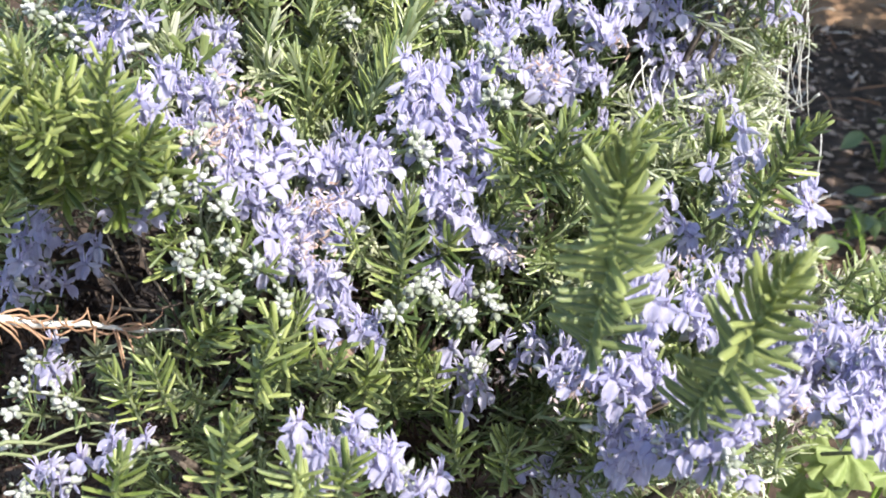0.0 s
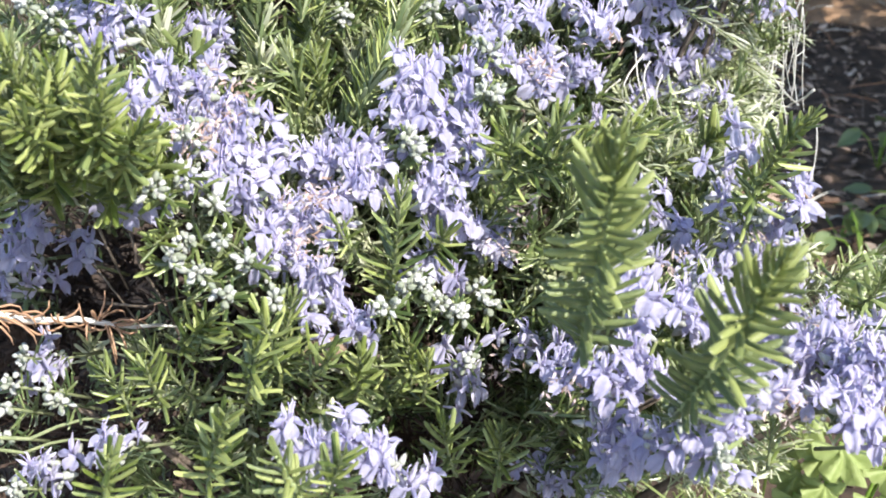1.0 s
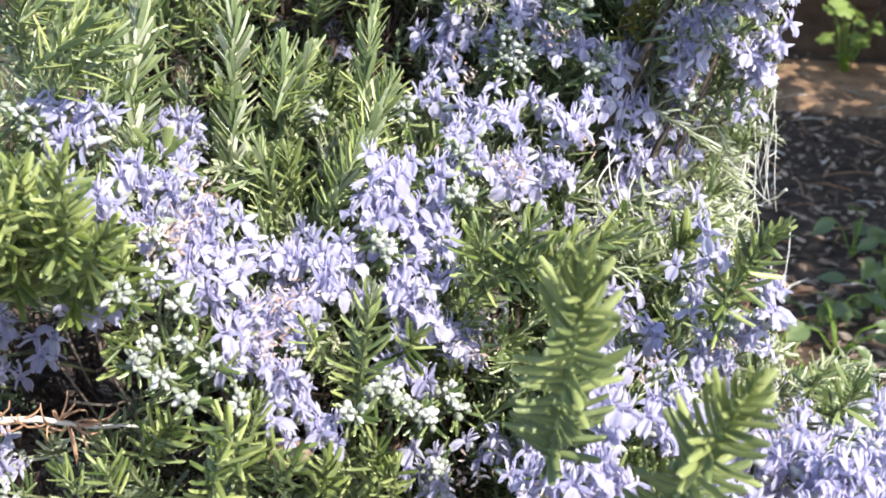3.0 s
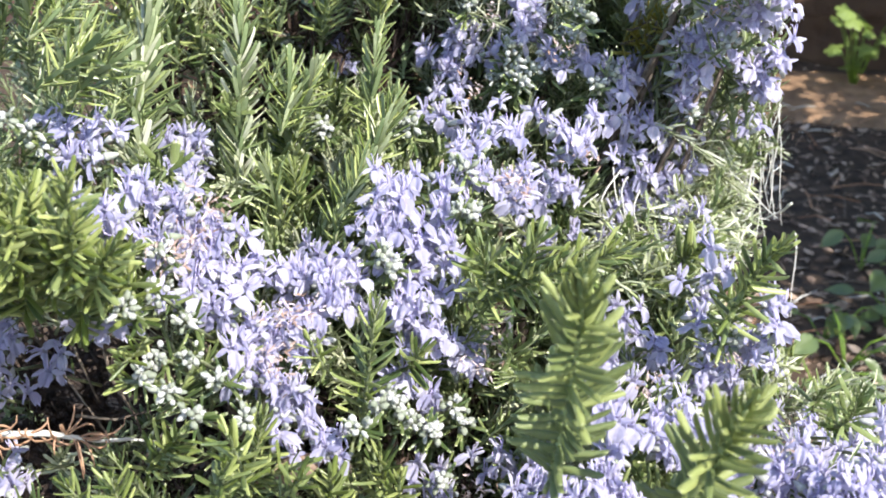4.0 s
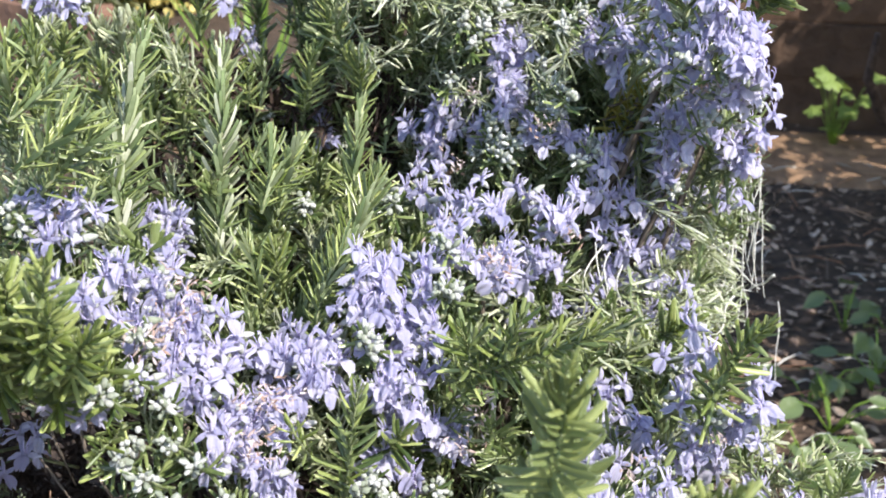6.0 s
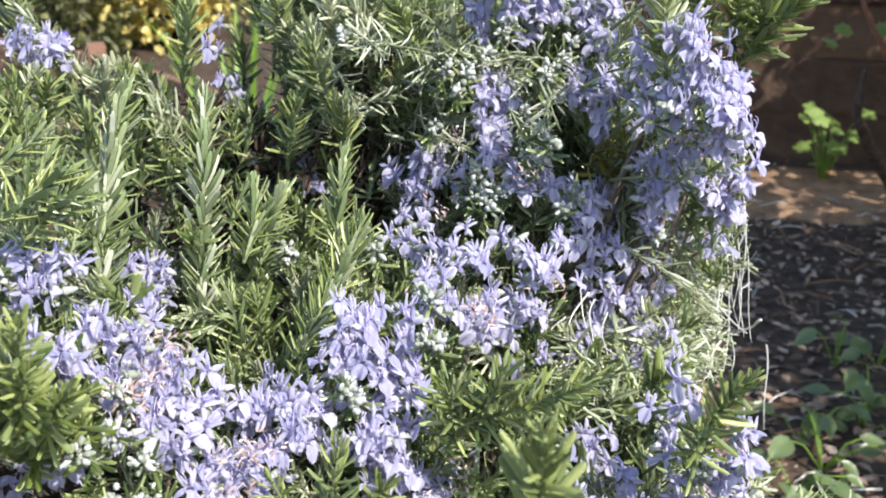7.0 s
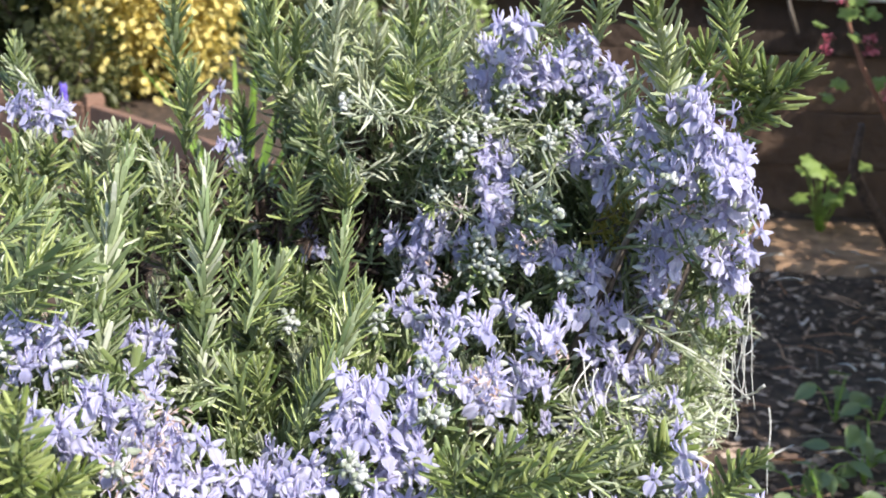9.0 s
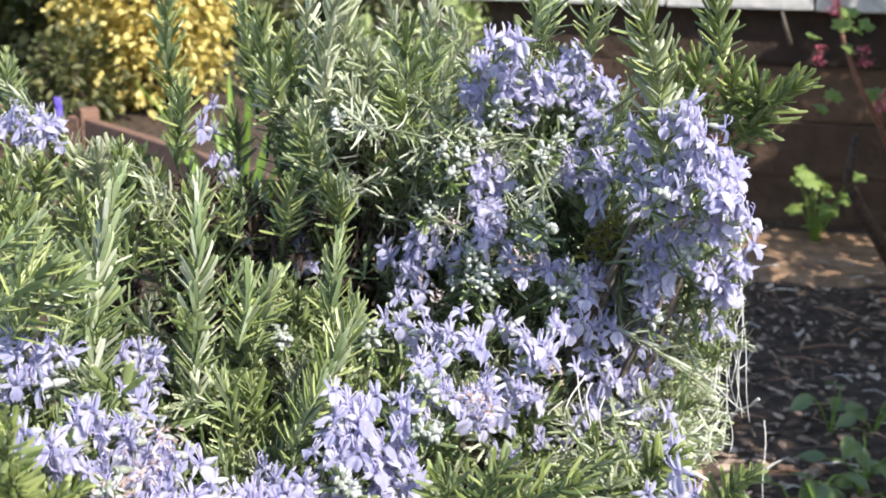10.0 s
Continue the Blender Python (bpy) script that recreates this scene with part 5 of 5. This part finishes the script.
for i in range(110):
    q = Vector((0.008 + rnd.gauss(0, 0.06), 1.40 + rnd.gauss(0, 0.05), 0.980 + rnd.gauss(0, 0.05)))
    way = Vector((rnd.gauss(0, 0.5), rnd.gauss(-0.3, 0.4), rnd.gauss(0.4, 0.4))).normalized()
    deep.add(KIND_TPL[rnd.randrange(10)], frame_of(q - way * 0.05, way, (rnd.uniform(-1, 1), -1, 0.3)))
# the sides and the back of the bush
for i in range(420):
    d = Vector((rnd.gauss(0, 1), rnd.gauss(0, 1), rnd.gauss(0, 1))).normalized()
    p = Vector((-0.12 + 0.56 * d.x, 1.42 + 0.42 * d.y, 0.52 + 0.44 * d.z))
    if p.x > 0.25 * p.y or p.z < 0.05 or (p.y < 1.25 and p.x > -0.36 and p.z > 0.6):
        continue
    way = (d + Vector((rnd.gauss(0, 0.3), rnd.gauss(0, 0.3), 0.5))).normalized()
    deep.add(KIND_TPL[rnd.randrange(10)], frame_of(p, way, (rnd.uniform(-1, 1), 0.4, 0.6)))
tagged(part("inner_foliage", deep.mesh("inner_foliage"), bush), kind="stuff")


# flowers
def petal(rows_of, cols, mat, edge, tips=1):
    """A petal from a rule that gives a point for each step along and each place across."""
    return sheet([[rows_of(t, u) for u in cols] for t in (0.0, 0.18, 0.36, 0.54, 0.70, 0.84, 0.94, 1.0)], mat, edge, tips)


def flower(kind):
    """One two-lipped flower along +z with +y up: calyx, tube, two erect upper lobes, two side lobes, a broad hanging scalloped lip, two arched stamens."""
    r = random.Random(kind)
    s = Shape()
    mm = 0.001
    s.add(tube([(0, 0, -8 * mm), (0, 0, -5 * mm), (0, 0, -1 * mm), (0, 0, 0.5 * mm)], [0.8 * mm, 2.0 * mm, 2.7 * mm, 2.3 * mm], CALYX, 7))
    s.add(tube([(0, 0, -1 * mm), (0, 0.2 * mm, 2.5 * mm), (0, 0.4 * mm, 5 * mm), (0, 0.5 * mm, 7 * mm)], [1.4 * mm, 1.7 * mm, 2.5 * mm, 3.2 * mm], PALE, 8, False))
    ph = [r.uniform(0, 6.3) for _ in range(6)]
    ruffle = lambda t, u, k, a: a * mm * t * math.sin(ph[k] + 5.5 * u + 3.0 * t)
    for side in (-1, 1):
        up, out, curl, half = r.uniform(9.0, 12.0), r.uniform(1.2, 4.2), r.uniform(0.5, 5.5), r.uniform(1.1, 1.7)

        def upper(t, u, side=side, up=up, out=out, curl=curl, half=half):
            w = half * (0.8 + 0.8 * t) * (1 - t ** 2.6) + 0.12
            return ((side * (1.1 + out * t) + u * w) * mm, (1.2 + up * t - 0.5 * u * u) * mm + ruffle(t, u, 0, 0.6), (6.4 + 1.2 * t - curl * t * t - 1.2 * u * u * (1 - 0.5 * t)) * mm + ruffle(t, u, 1, 1.0))
        s.add(petal(upper, (-1, -0.5, 0, 0.5, 1), PETAL, PALE, 2))
        reach, fall, fore = r.uniform(6.5, 9.5), r.uniform(-1.0, 6.0), r.uniform(0.0, 4.0)

        def lateral(t, u, side=side, reach=reach, fall=fall, fore=fore):
            w = (0.9 + 1.1 * math.sin(math.pi * min(t * 0.9, 1))) * (1 - t ** 4) + 0.1
            return (side * (2.0 + reach * t) * mm, (0.2 - fall * t * t + u * w) * mm + ruffle(t, u, 2, 0.9), (6.4 + fore * t - 2.2 * t * t - 0.8 * u * u) * mm + ruffle(t, u, 3, 0.9))
        s.add(petal(lateral, (-1, -0.4, 0.4, 1), PETAL, PALE, 1))
        bow = r.uniform(8.5, 11.5)
        pts = [(side * 0.6 * mm, 1.6 * mm, 6 * mm), (side * 1.0 * mm, 4.6 * mm, 9.0 * mm), (side * 1.5 * mm, 7.5 * mm, bow * mm), (side * 2.1 * mm, 10.0 * mm, bow * mm), (side * 2.4 * mm, 11.2 * mm, (bow - 1.2) * mm)]
        s.add(tube(pts, [0.40 * mm, 0.36 * mm, 0.33 * mm, 0.30 * mm, 0.5 * mm], STAMEN, 4))
    hang, wide, cup = r.uniform(4.0, 9.5), r.uniform(3.6, 5.2), r.uniform(0.6, 2.8)

    def lip(t, u):
        w = wide * (0.30 + 0.75 * math.sin(math.pi * min(max(t - 0.12, 0) * 0.78, 0.5) ** 0.9)) * (1.0 if t < 0.85 else 1 - 1.6 * (t - 0.85))
        scallop = 1.5 * math.cos(u * 9.4) * max(t - 0.7, 0) / 0.3
        return (u * w * mm, (-0.8 - 2.6 * t - hang * t * t - scallop * (1 - 0.4 * abs(u)) + cup * u * u * t) * mm + ruffle(t, u, 4, 0.8), (6.6 + 7.0 * t - 4.4 * t * t + cup * u * u * t * 1.2) * mm + ruffle(t, u, 5, 1.3))
    s.add(petal(lip, (-1, -0.75, -0.5, -0.25, 0, 0.25, 0.5, 0.75, 1), PETAL, PALE, 1))
    return s


BLOOMS = [flower(k) for k in range(14)]
BLOOM_MESH = [k.mesh("flower") for k in BLOOMS]
BLOOM_TPL = [k.tpl() for k in BLOOMS]
BUDS = [ball(a * 0.001, b * 0.001, c * 0.001, BUD, 6, 4, 0.22, r7) for a, b, c in ((2.4, 2.0, 3.4), (2.0, 2.7, 2.6), (1.7, 1.8, 4.2), (2.8, 2.3, 2.9), (1.5, 1.6, 2.2))]
HEADS = []
for q in FLOWERS:
    q = Vector(q)
    near = [h for h in HEADS if len(h) < 5 and (h[0] - q).length < 0.030]
    if near:
        min(near, key=lambda h: (h[0] - q).length).append(q)
    else:
        HEADS.append([q])
singles = 0
for i, head in enumerate(HEADS):
    r = random.Random(2000 + i)
    c = sum(head, Vector()) / len(head)
    out = Vector((1.1 * c.x + r.gauss(0, 0.15), -0.8, 0.45 + r.gauss(0, 0.12))).normalized()
    e1 = out.orthogonal().normalized()
    e2 = out.cross(e1)
    s = Shape()
    c = c - out * 0.012
    s.add(tube([c - out * 0.05, c - out * 0.02, c - out * 0.004], [0.0016, 0.0014, 0.001], STEM, 5))
    for q in head:
        for k in range(r.randint(1, 4)):
            d = Vector((r.gauss(0, 1), r.gauss(0, 1), r.gauss(0, 1))).normalized()
            kk = r.uniform(0.7, 1.15)
            s.add(r.choice(BUDS), frame_of(q - out * 0.010 + d * 0.009, out + d, (0, 0, 1), kk, kk, kk))
        s.add(tube([c - out * 0.012, q - out * 0.016], [0.0008, 0.0007], STEM, 4))
        for k in range(2):
            a = r.uniform(0, 6.3)
            ln = r.uniform(0.012, 0.020)
            s.add(r.choice(COARSE), frame_of(q - out * r.uniform(0.020, 0.034), out * r.uniform(0.0, 0.5) + e1 * math.cos(a) + e2 * math.sin(a), out, ln, ln, ln))
    blooms = []
    for q in head:
        for k in range(r.choice((2, 3, 3))):
            p = q if k == 0 else q + Vector((r.gauss(0, 0.011), 0.008, r.gauss(-0.002, 0.011)))
            face = out * 0.8 + (q - c) * 12 + Vector((r.gauss(0, 0.7), r.gauss(0, 0.25), r.gauss(0.05, 0.4)))
            kk = r.uniform(1.0, 1.34) * (1.0 if k == 0 else 0.9)
            blooms.append((r.randrange(14), frame_of(p - face.normalized() * 0.006, face, (r.gauss(0, 0.35), r.gauss(0, 0.2), 1), kk, kk, kk)))
    keep = singles + len(blooms) <= 300
    if not keep:
        for k, m in blooms:
            s.add(BLOOM_TPL[k], m)
    cl = part("inflorescence", s.mesh("inflorescence"), bush)
    if keep:
        for k, m in blooms:
            part("flower", BLOOM_MESH[k], cl, m)
            singles += 1
for i, c in enumerate(BUDS_AT):
    r = random.Random(3000 + i)
    c = Vector(c)
    out = Vector((1.2 * c.x, -0.7, 0.6)).normalized()
    s = Shape()
    s.add(tube([c - out * 0.05, c - out * 0.02, c], [0.0016, 0.0014, 0.001], STEM, 5))
    for k in range(r.randint(13, 19)):
        d = (Vector((r.gauss(0, 1), r.gauss(0, 1), r.gauss(0, 1))).normalized() + out * 0.5).normalized()
        p = c + d * r.uniform(0.003, 0.0095)
        kk = r.uniform(0.8, 1.25)
        s.add(r.choice(BUDS), frame_of(p, d, (0, 0, 1), kk, kk, kk))
    for k in range(10):
        a = r.uniform(0, 6.3)
        e1 = out.orthogonal().normalized()
        ln = r.uniform(0.012, 0.022)
        s.add(r.choice(COARSE), frame_of(c - out * r.uniform(0.006, 0.03), out * 0.4 + e1 * math.cos(a) + out.cross(e1) * math.sin(a), out, ln, ln, ln))
    part("bud_head", s.mesh("bud_head"), bush, label="woolly grey-white flower buds")

# withered flowers among the fresh ones
for i, c in enumerate(FADED_AT):
    r = random.Random(3500 + i)
    c = Vector(c)
    s = Shape()
    for k in range(22):
        d = Vector((r.gauss(0, 1), r.gauss(-0.5, 1), r.gauss(0.2, 1))).normalized()
        ln = r.uniform(0.004, 0.009)
        p = c + Vector((r.gauss(0, 0.007), r.gauss(0, 0.005), r.gauss(0, 0.007)))
        s.add(blade(ln, 0.0020, FADED, r.uniform(-1, 1), r.uniform(-0.5, 0.5), rnd=r, steps=3, across=2), frame_of(p, d, (r.gauss(0, 1), -1, r.gauss(0, 1))))
    part("withered_flower", s.mesh("withered_flower"), bush, label="brown withered petals")
for i, (a, c) in enumerate((((0.186, 1.120, 1.052), (0.221, 1.090, 1.081)), ((0.191, 1.120, 1.065), (0.215, 1.100, 1.086)), ((0.202, 1.120, 1.052), (0.234, 1.080, 1.074)), ((0.198, 1.130, 1.041), (0.212, 1.090, 1.058)), ((0.211, 1.130, 1.054), (0.230, 1.090, 1.092)), ((0.202, 1.130, 1.070), (0.241, 1.090, 1.076)))):
    rr = random.Random(3600 + i)
    s = Shape()
    pts = bent(a, c, (0, 0, -0.004))
    s.add(tube(pts, [0.0012] * 10, WOOD, 5))
    for m in leaf_frames(pts, 0.026, 0.006, rr):
        v, fc, mt = rr.choice(COARSE)
        s.add((v, fc, [BRONZE] * len(fc)), m)
    part("sprig", s.mesh("sprig"), bush, label="yellowing sprig")

# ---- dead matter in the bush ----
twig = thing("dry_twig", (-0.333, 0.760, 0.858), "bleached dead twig with curled rusty needles", "twig")
s = Shape()
a, b = Vector((-0.336, 0.749, 0.864)), Vector((-0.196, 0.824, 0.807))
pts = [a.lerp(b, k / 8) + Vector((0, 0, 0.002 * math.sin(k * 1.9))) for k in range(9)]
s.add(tube(pts, [0.0042 - 0.0033 * k / 8 for k in range(9)], STRAW, 6))
part("stem", s.mesh("stem"), twig)
r = random.Random(8)
for k in range(44):
    p = a.lerp(b, r.uniform(-0.05, 0.72))
    d = ((b - a).normalized() * r.choice((-0.6, 0.9, 1.1)) + Vector((r.gauss(0.0, 0.35), r.gauss(-0.25, 0.35), r.gauss(0, 0.42)))).normalized()
    up = Vector((0, 0, r.choice((-1, 1))))
    ln = r.uniform(0.018, 0.034)
    s = Shape()
    s.add(tube([p, p + d * ln * 0.35 - up * ln * 0.06, p + d * ln * 0.7, p + d * ln * 0.92 + up * ln * 0.16, p + d * ln * 0.96 + up * ln * 0.36], [0.0006, 0.0010, 0.0010, 0.0007, 0.0004], DEADLEAF, 4))
    part("needle", s.mesh("needle"), twig)
for pa, pb, wa in (((-0.326, 0.701, 0.783), (-0.239, 0.754, 0.774), 0.0019), ((-0.333, 0.713, 0.767), (-0.256, 0.766, 0.745), 0.0018)):
    old = thing("bare_branch", pa, "pale bare branch low in the bush", "twig", "bare branches")
    s = Shape()
    pa, pb = Vector(pa), Vector(pb)
    s.add(tube([pa.lerp(pb, k / 5) + Vector((0, 0, 0.004 * math.sin(k * 2.2))) for k in range(6)], [wa * (1 - 0.1 * k) for k in range(6)], STEM, 6))
    part("stem", s.mesh("stem"), old)
fallen = thing("fallen_leaf", (-0.080, 0.762, 0.827), "dry tan leaf caught in the bush", "leaf")
s = Shape()
s.add(blade(0.048, 0.02, DRYLEAF, 0.5, 0.2, rnd=r7), frame_of((-0.098, 0.755, 0.819), (0.9, 0.1, 0.45), (0, -0.7, 0.7)))
part("blade", s.mesh("blade"), fallen)

for pts in (((-0.306, 0.866, 0.904), (-0.290, 0.874, 0.860), (-0.260, 0.848, 0.838), (-0.230, 0.848, 0.782)), ((-0.274, 0.873, 0.896), (-0.254, 0.843, 0.871), (-0.243, 0.848, 0.828)), ((-0.234, 0.843, 0.881), (-0.227, 0.833, 0.857), (-0.217, 0.849, 0.818), (-0.204, 0.837, 0.793)), ((-0.259, 0.839, 0.821), (-0.228, 0.835, 0.820), (-0.192, 0.838, 0.829)), ((-0.304, 0.886, 0.849), (-0.277, 0.881, 0.867), (-0.253, 0.871, 0.879)), ((-0.217, 0.823, 0.775), (-0.196, 0.844, 0.800), (-0.179, 0.838, 0.824))):
    s = Shape()
    s.add(tube(pts, [0.0016 - 0.0008 * k / (len(pts) - 1) for k in range(len(pts))], WOOD, 5))
    part("branch", s.mesh("branch"), bush, label="thin bare twig")

# bleached strands that hang from the side of the bush
strands = thing("dry_strands", (0.375, 1.227, 0.949), "tangle of bleached dry stalks hanging from the bush", "dry stalks")
r = random.Random(19)


def strand(points, radius, bends=0.006):
    """A thin dry stalk that sways gently through the points."""
    pts = [Vector(p) for p in points]
    n = 14
    ph = [r.uniform(0, 6.3) for _ in range(3)]
    fine = []
    for k in range(n + 1):
        u = k / n * (len(pts) - 1)
        i = min(int(u), len(pts) - 2)
        p0, p1, p2, p3 = pts[max(i - 1, 0)], pts[i], pts[i + 1], pts[min(i + 2, len(pts) - 1)]
        f = u - i
        c = 0.5 * ((2 * p1) + (p2 - p0) * f + (2 * p0 - 5 * p1 + 4 * p2 - p3) * f * f + (3 * p1 - p0 - 3 * p2 + p3) * f ** 3)
        w = bends * math.sin(math.pi * k / n) + bends * 0.2
        fine.append(c + Vector((math.sin(ph[0] + 5.5 * k / n), math.sin(ph[1] + 4.5 * k / n), 0.5 * math.sin(ph[2] + 5 * k / n))) * w)
    s = Shape()
    s.add(tube(fine, [radius * (1 - 0.45 * k / n) for k in range(n + 1)], STRAW, 4))
    part("strand", s.mesh("strand"), strands)


for points, w in (
    (((0.346, 1.185, 1.017), (0.362, 1.185, 0.956), (0.366, 1.185, 0.891), (0.376, 1.185, 0.849)), 0.0007),
    (((0.332, 1.175, 1.008), (0.343, 1.175, 0.942), (0.345, 1.175, 0.883), (0.344, 1.165, 0.826)), 0.0008),
    (((0.351, 1.185, 0.939), (0.351, 1.185, 0.891), (0.360, 1.185, 0.846), (0.354, 1.175, 0.821)), 0.0007),
    (((0.320, 1.165, 1.000), (0.337, 1.175, 0.942), (0.335, 1.165, 0.898)), 0.0007),
    (((0.313, 1.165, 0.945), (0.329, 1.165, 0.910), (0.327, 1.165, 0.874)), 0.0007),
    (((0.342, 1.180, 1.007), (0.355, 1.180, 0.951), (0.355, 1.180, 0.905), (0.359, 1.180, 0.863)), 0.0010),
    (((0.351, 1.180, 1.007), (0.358, 1.180, 0.940), (0.361, 1.180, 0.899), (0.366, 1.180, 0.857)), 0.0009),
    (((0.340, 1.180, 0.985), (0.352, 1.180, 0.934), (0.353, 1.180, 0.887)), 0.0009),
    (((0.341, 1.180, 0.957), (0.350, 1.180, 0.916), (0.360, 1.180, 0.869)), 0.0008),
    (((0.357, 1.180, 0.979), (0.354, 1.180, 0.940), (0.359, 1.180, 0.887)), 0.0007),
    (((0.356, 1.180, 0.910), (0.364, 1.180, 0.914), (0.370, 1.180, 0.909)), 0.0006),
    (((0.322, 1.205, 0.900), (0.353, 1.225, 0.868), (0.392, 1.255, 0.830)), 0.0013),
    (((0.397, 1.225, 0.859), (0.388, 1.235, 0.847), (0.380, 1.255, 0.829)), 0.0017),
    (((0.315, 1.195, 0.859), (0.348, 1.225, 0.846), (0.383, 1.255, 0.828)), 0.0012),
    (((0.355, 1.225, 0.909), (0.344, 1.215, 0.887), (0.332, 1.195, 0.848)), 0.0010),
    (((0.351, 1.225, 0.896), (0.352, 1.225, 0.865), (0.343, 1.205, 0.847)), 0.0009),
    (((0.350, 1.205, 0.843), (0.337, 1.185, 0.830), (0.324, 1.165, 0.816)), 0.0012),
    (((0.343, 1.205, 0.847), (0.332, 1.185, 0.830), (0.327, 1.165, 0.825)), 0.0010),
    (((0.289, 1.165, 0.919), (0.307, 1.175, 0.895), (0.325, 1.185, 0.861)), 0.0008),
    (((0.247, 1.120, 0.967), (0.289, 1.180, 0.938), (0.310, 1.165, 0.921)), 0.0007),
    (((0.294, 1.145, 0.972), (0.319, 1.185, 0.932), (0.319, 1.185, 0.909)), 0.0008),
    (((0.163, 1.040, 0.935), (0.154, 1.040, 0.923), (0.164, 1.040, 0.914), (0.179, 1.040, 0.910)), 0.0010),
    (((0.184, 1.050, 0.955), (0.166, 1.040, 0.937), (0.168, 1.040, 0.914), (0.180, 1.040, 0.899)), 0.0010),
    (((0.191, 1.050, 0.948), (0.184, 1.040, 0.929), (0.186, 1.040, 0.908), (0.196, 1.040, 0.888)), 0.0009),
    (((0.202, 1.050, 0.936), (0.199, 1.040, 0.913), (0.202, 1.040, 0.886)), 0.0008),
    (((0.176, 1.050, 0.957), (0.185, 1.040, 0.924), (0.188, 1.040, 0.894)), 0.0008)):
    strand(points, w, 0.0034)
strand([(0.475, 1.447, 0.735), (0.473, 1.42, 0.69), (0.469, 1.401, 0.638)], 0.0009, 0.003)
CURLED = [needle(b, w, False) for b, w in ((0.4, 0.14), (-0.45, 0.15), (0.1, 0.13), (-0.7, 0.14))]
DUSTY = mk("dusty_leaf", (0.30, 0.34, 0.20), (0.58, 0.60, 0.47), 0.6, 200, "island", 0.15)
DUSTY_FLANK = ((0.277, 1.105, 0.970), (0.350, 1.295, 0.873), (0.379, 1.317, 0.891), (0.326, 1.177, 0.967), (0.301, 1.159, 0.908), (0.269, 1.111, 0.876), (0.283, 1.100, 0.858), (0.323, 1.151, 0.858), (0.238, 1.057, 0.861), (0.240, 1.053, 0.978), (0.311, 1.155, 0.880), (0.238, 1.035, 0.837), (0.211, 1.039, 0.853), (0.283, 1.118, 0.872), (0.305, 1.152, 0.889))
DUSTY_RECESS = ((0.015, 1.085, 1.162), (0.037, 1.199, 1.115), (0.062, 1.169, 1.146), (0.070, 1.172, 1.129), (0.099, 1.162, 1.142), (0.119, 1.150, 1.142), (0.134, 1.141, 1.126), (-0.009, 1.086, 1.164), (0.015, 1.238, 1.092), (0.049, 1.238, 1.078), (0.084, 1.167, 1.112), (0.109, 1.160, 1.130), (0.069, 1.171, 1.081), (0.046, 1.206, 1.049), (0.078, 1.132, 1.061), (0.122, 1.168, 1.090), (0.144, 1.091, 1.106), (0.130, 1.084, 1.072), (0.059, 1.180, 1.034), (-0.012, 1.190, 1.092), (-0.036, 1.136, 1.120))
for k, c in enumerate(DUSTY_FLANK + DUSTY_RECESS):
    rr = random.Random(3700 + k)
    way = Vector((rr.gauss(0.35, 0.35), -0.4, rr.gauss(0.15, 0.4))).normalized()
    c = Vector(c)
    pts = bent(c - way * 0.05, c + way * 0.03, (0, 0, 0.004))
    s = Shape()
    s.add(tube(pts, [0.0011] * 10, STEM, 5))
    for m in leaf_frames(pts, rr.uniform(0.016, 0.026), 0.006, rr):
        v, fc, mt = rr.choice(CURLED)
        s.add((v * np.array((0.7, 1, 1)), fc, [DUSTY] * len(fc)), m)
    part("sprig", s.mesh("sprig"), bush, label="dusty grey-green sprig with narrow leaves")
# short crowded sprigs down the flank of the bush
FLANK = [Vector(q) for q in ((0.213, 1.070, 1.086), (0.353, 1.300, 1.041), (0.223, 1.000, 0.842), (0.373, 1.260, 0.758))]
THIN = [needle(b, w, False, m) for b, w, m in ((0.3, 0.13, SILVER), (-0.35, 0.14, DUSTY), (0.1, 0.12, YOUNG), (-0.6, 0.13, SILVER), (0.5, 0.12, STRAW), (-0.2, 0.13, DUSTY), (0.4, 0.13, SILVER))]
LOW_FLANK = [Vector(q) for q in ((0.189, 0.700, 0.815), (0.295, 0.860, 0.699), (0.164, 0.720, 0.729), (0.298, 0.840, 0.634))]
MID_FLANK = [Vector(q) for q in ((0.184, 0.990, 0.908), (0.280, 1.020, 0.894), (0.168, 0.910, 0.886), (0.264, 0.940, 0.872))]
EDGE_FLANK = [Vector(q) for q in ((0.356, 1.000, 0.750), (0.461, 1.000, 0.749), (0.316, 0.840, 0.720), (0.399, 0.820, 0.735))]
for k in range(320):
    rr = random.Random(3900 + k)
    u, v = rr.random(), rr.random()
    f = FLANK if k < 150 else LOW_FLANK if k < 200 else MID_FLANK if k < 250 else EDGE_FLANK
    c = f[0].lerp(f[1], u).lerp(f[2].lerp(f[3], u), v) + Vector((0, rr.uniform(-0.01, 0.05), 0))
    if hides_blossom(c, 0.022):
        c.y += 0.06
    way = Vector((rr.gauss(0.45, 0.4), rr.gauss(-0.35, 0.3), rr.gauss(0.25, 0.45))).normalized()
    pts = bent(c - way * 0.045, c + way * 0.016, (0, 0, 0.004))
    s = Shape()
    s.add(tube(pts, [0.0011] * 10, SOFT, 5))
    for m in leaf_frames(pts, rr.uniform(0.014, 0.022), 0.0058, rr, 62.0, 30.0):
        s.add(rr.choice(THIN), m)
    part("sprig", s.mesh("sprig"), bush, label="short grey-green sprig with curled leaves")
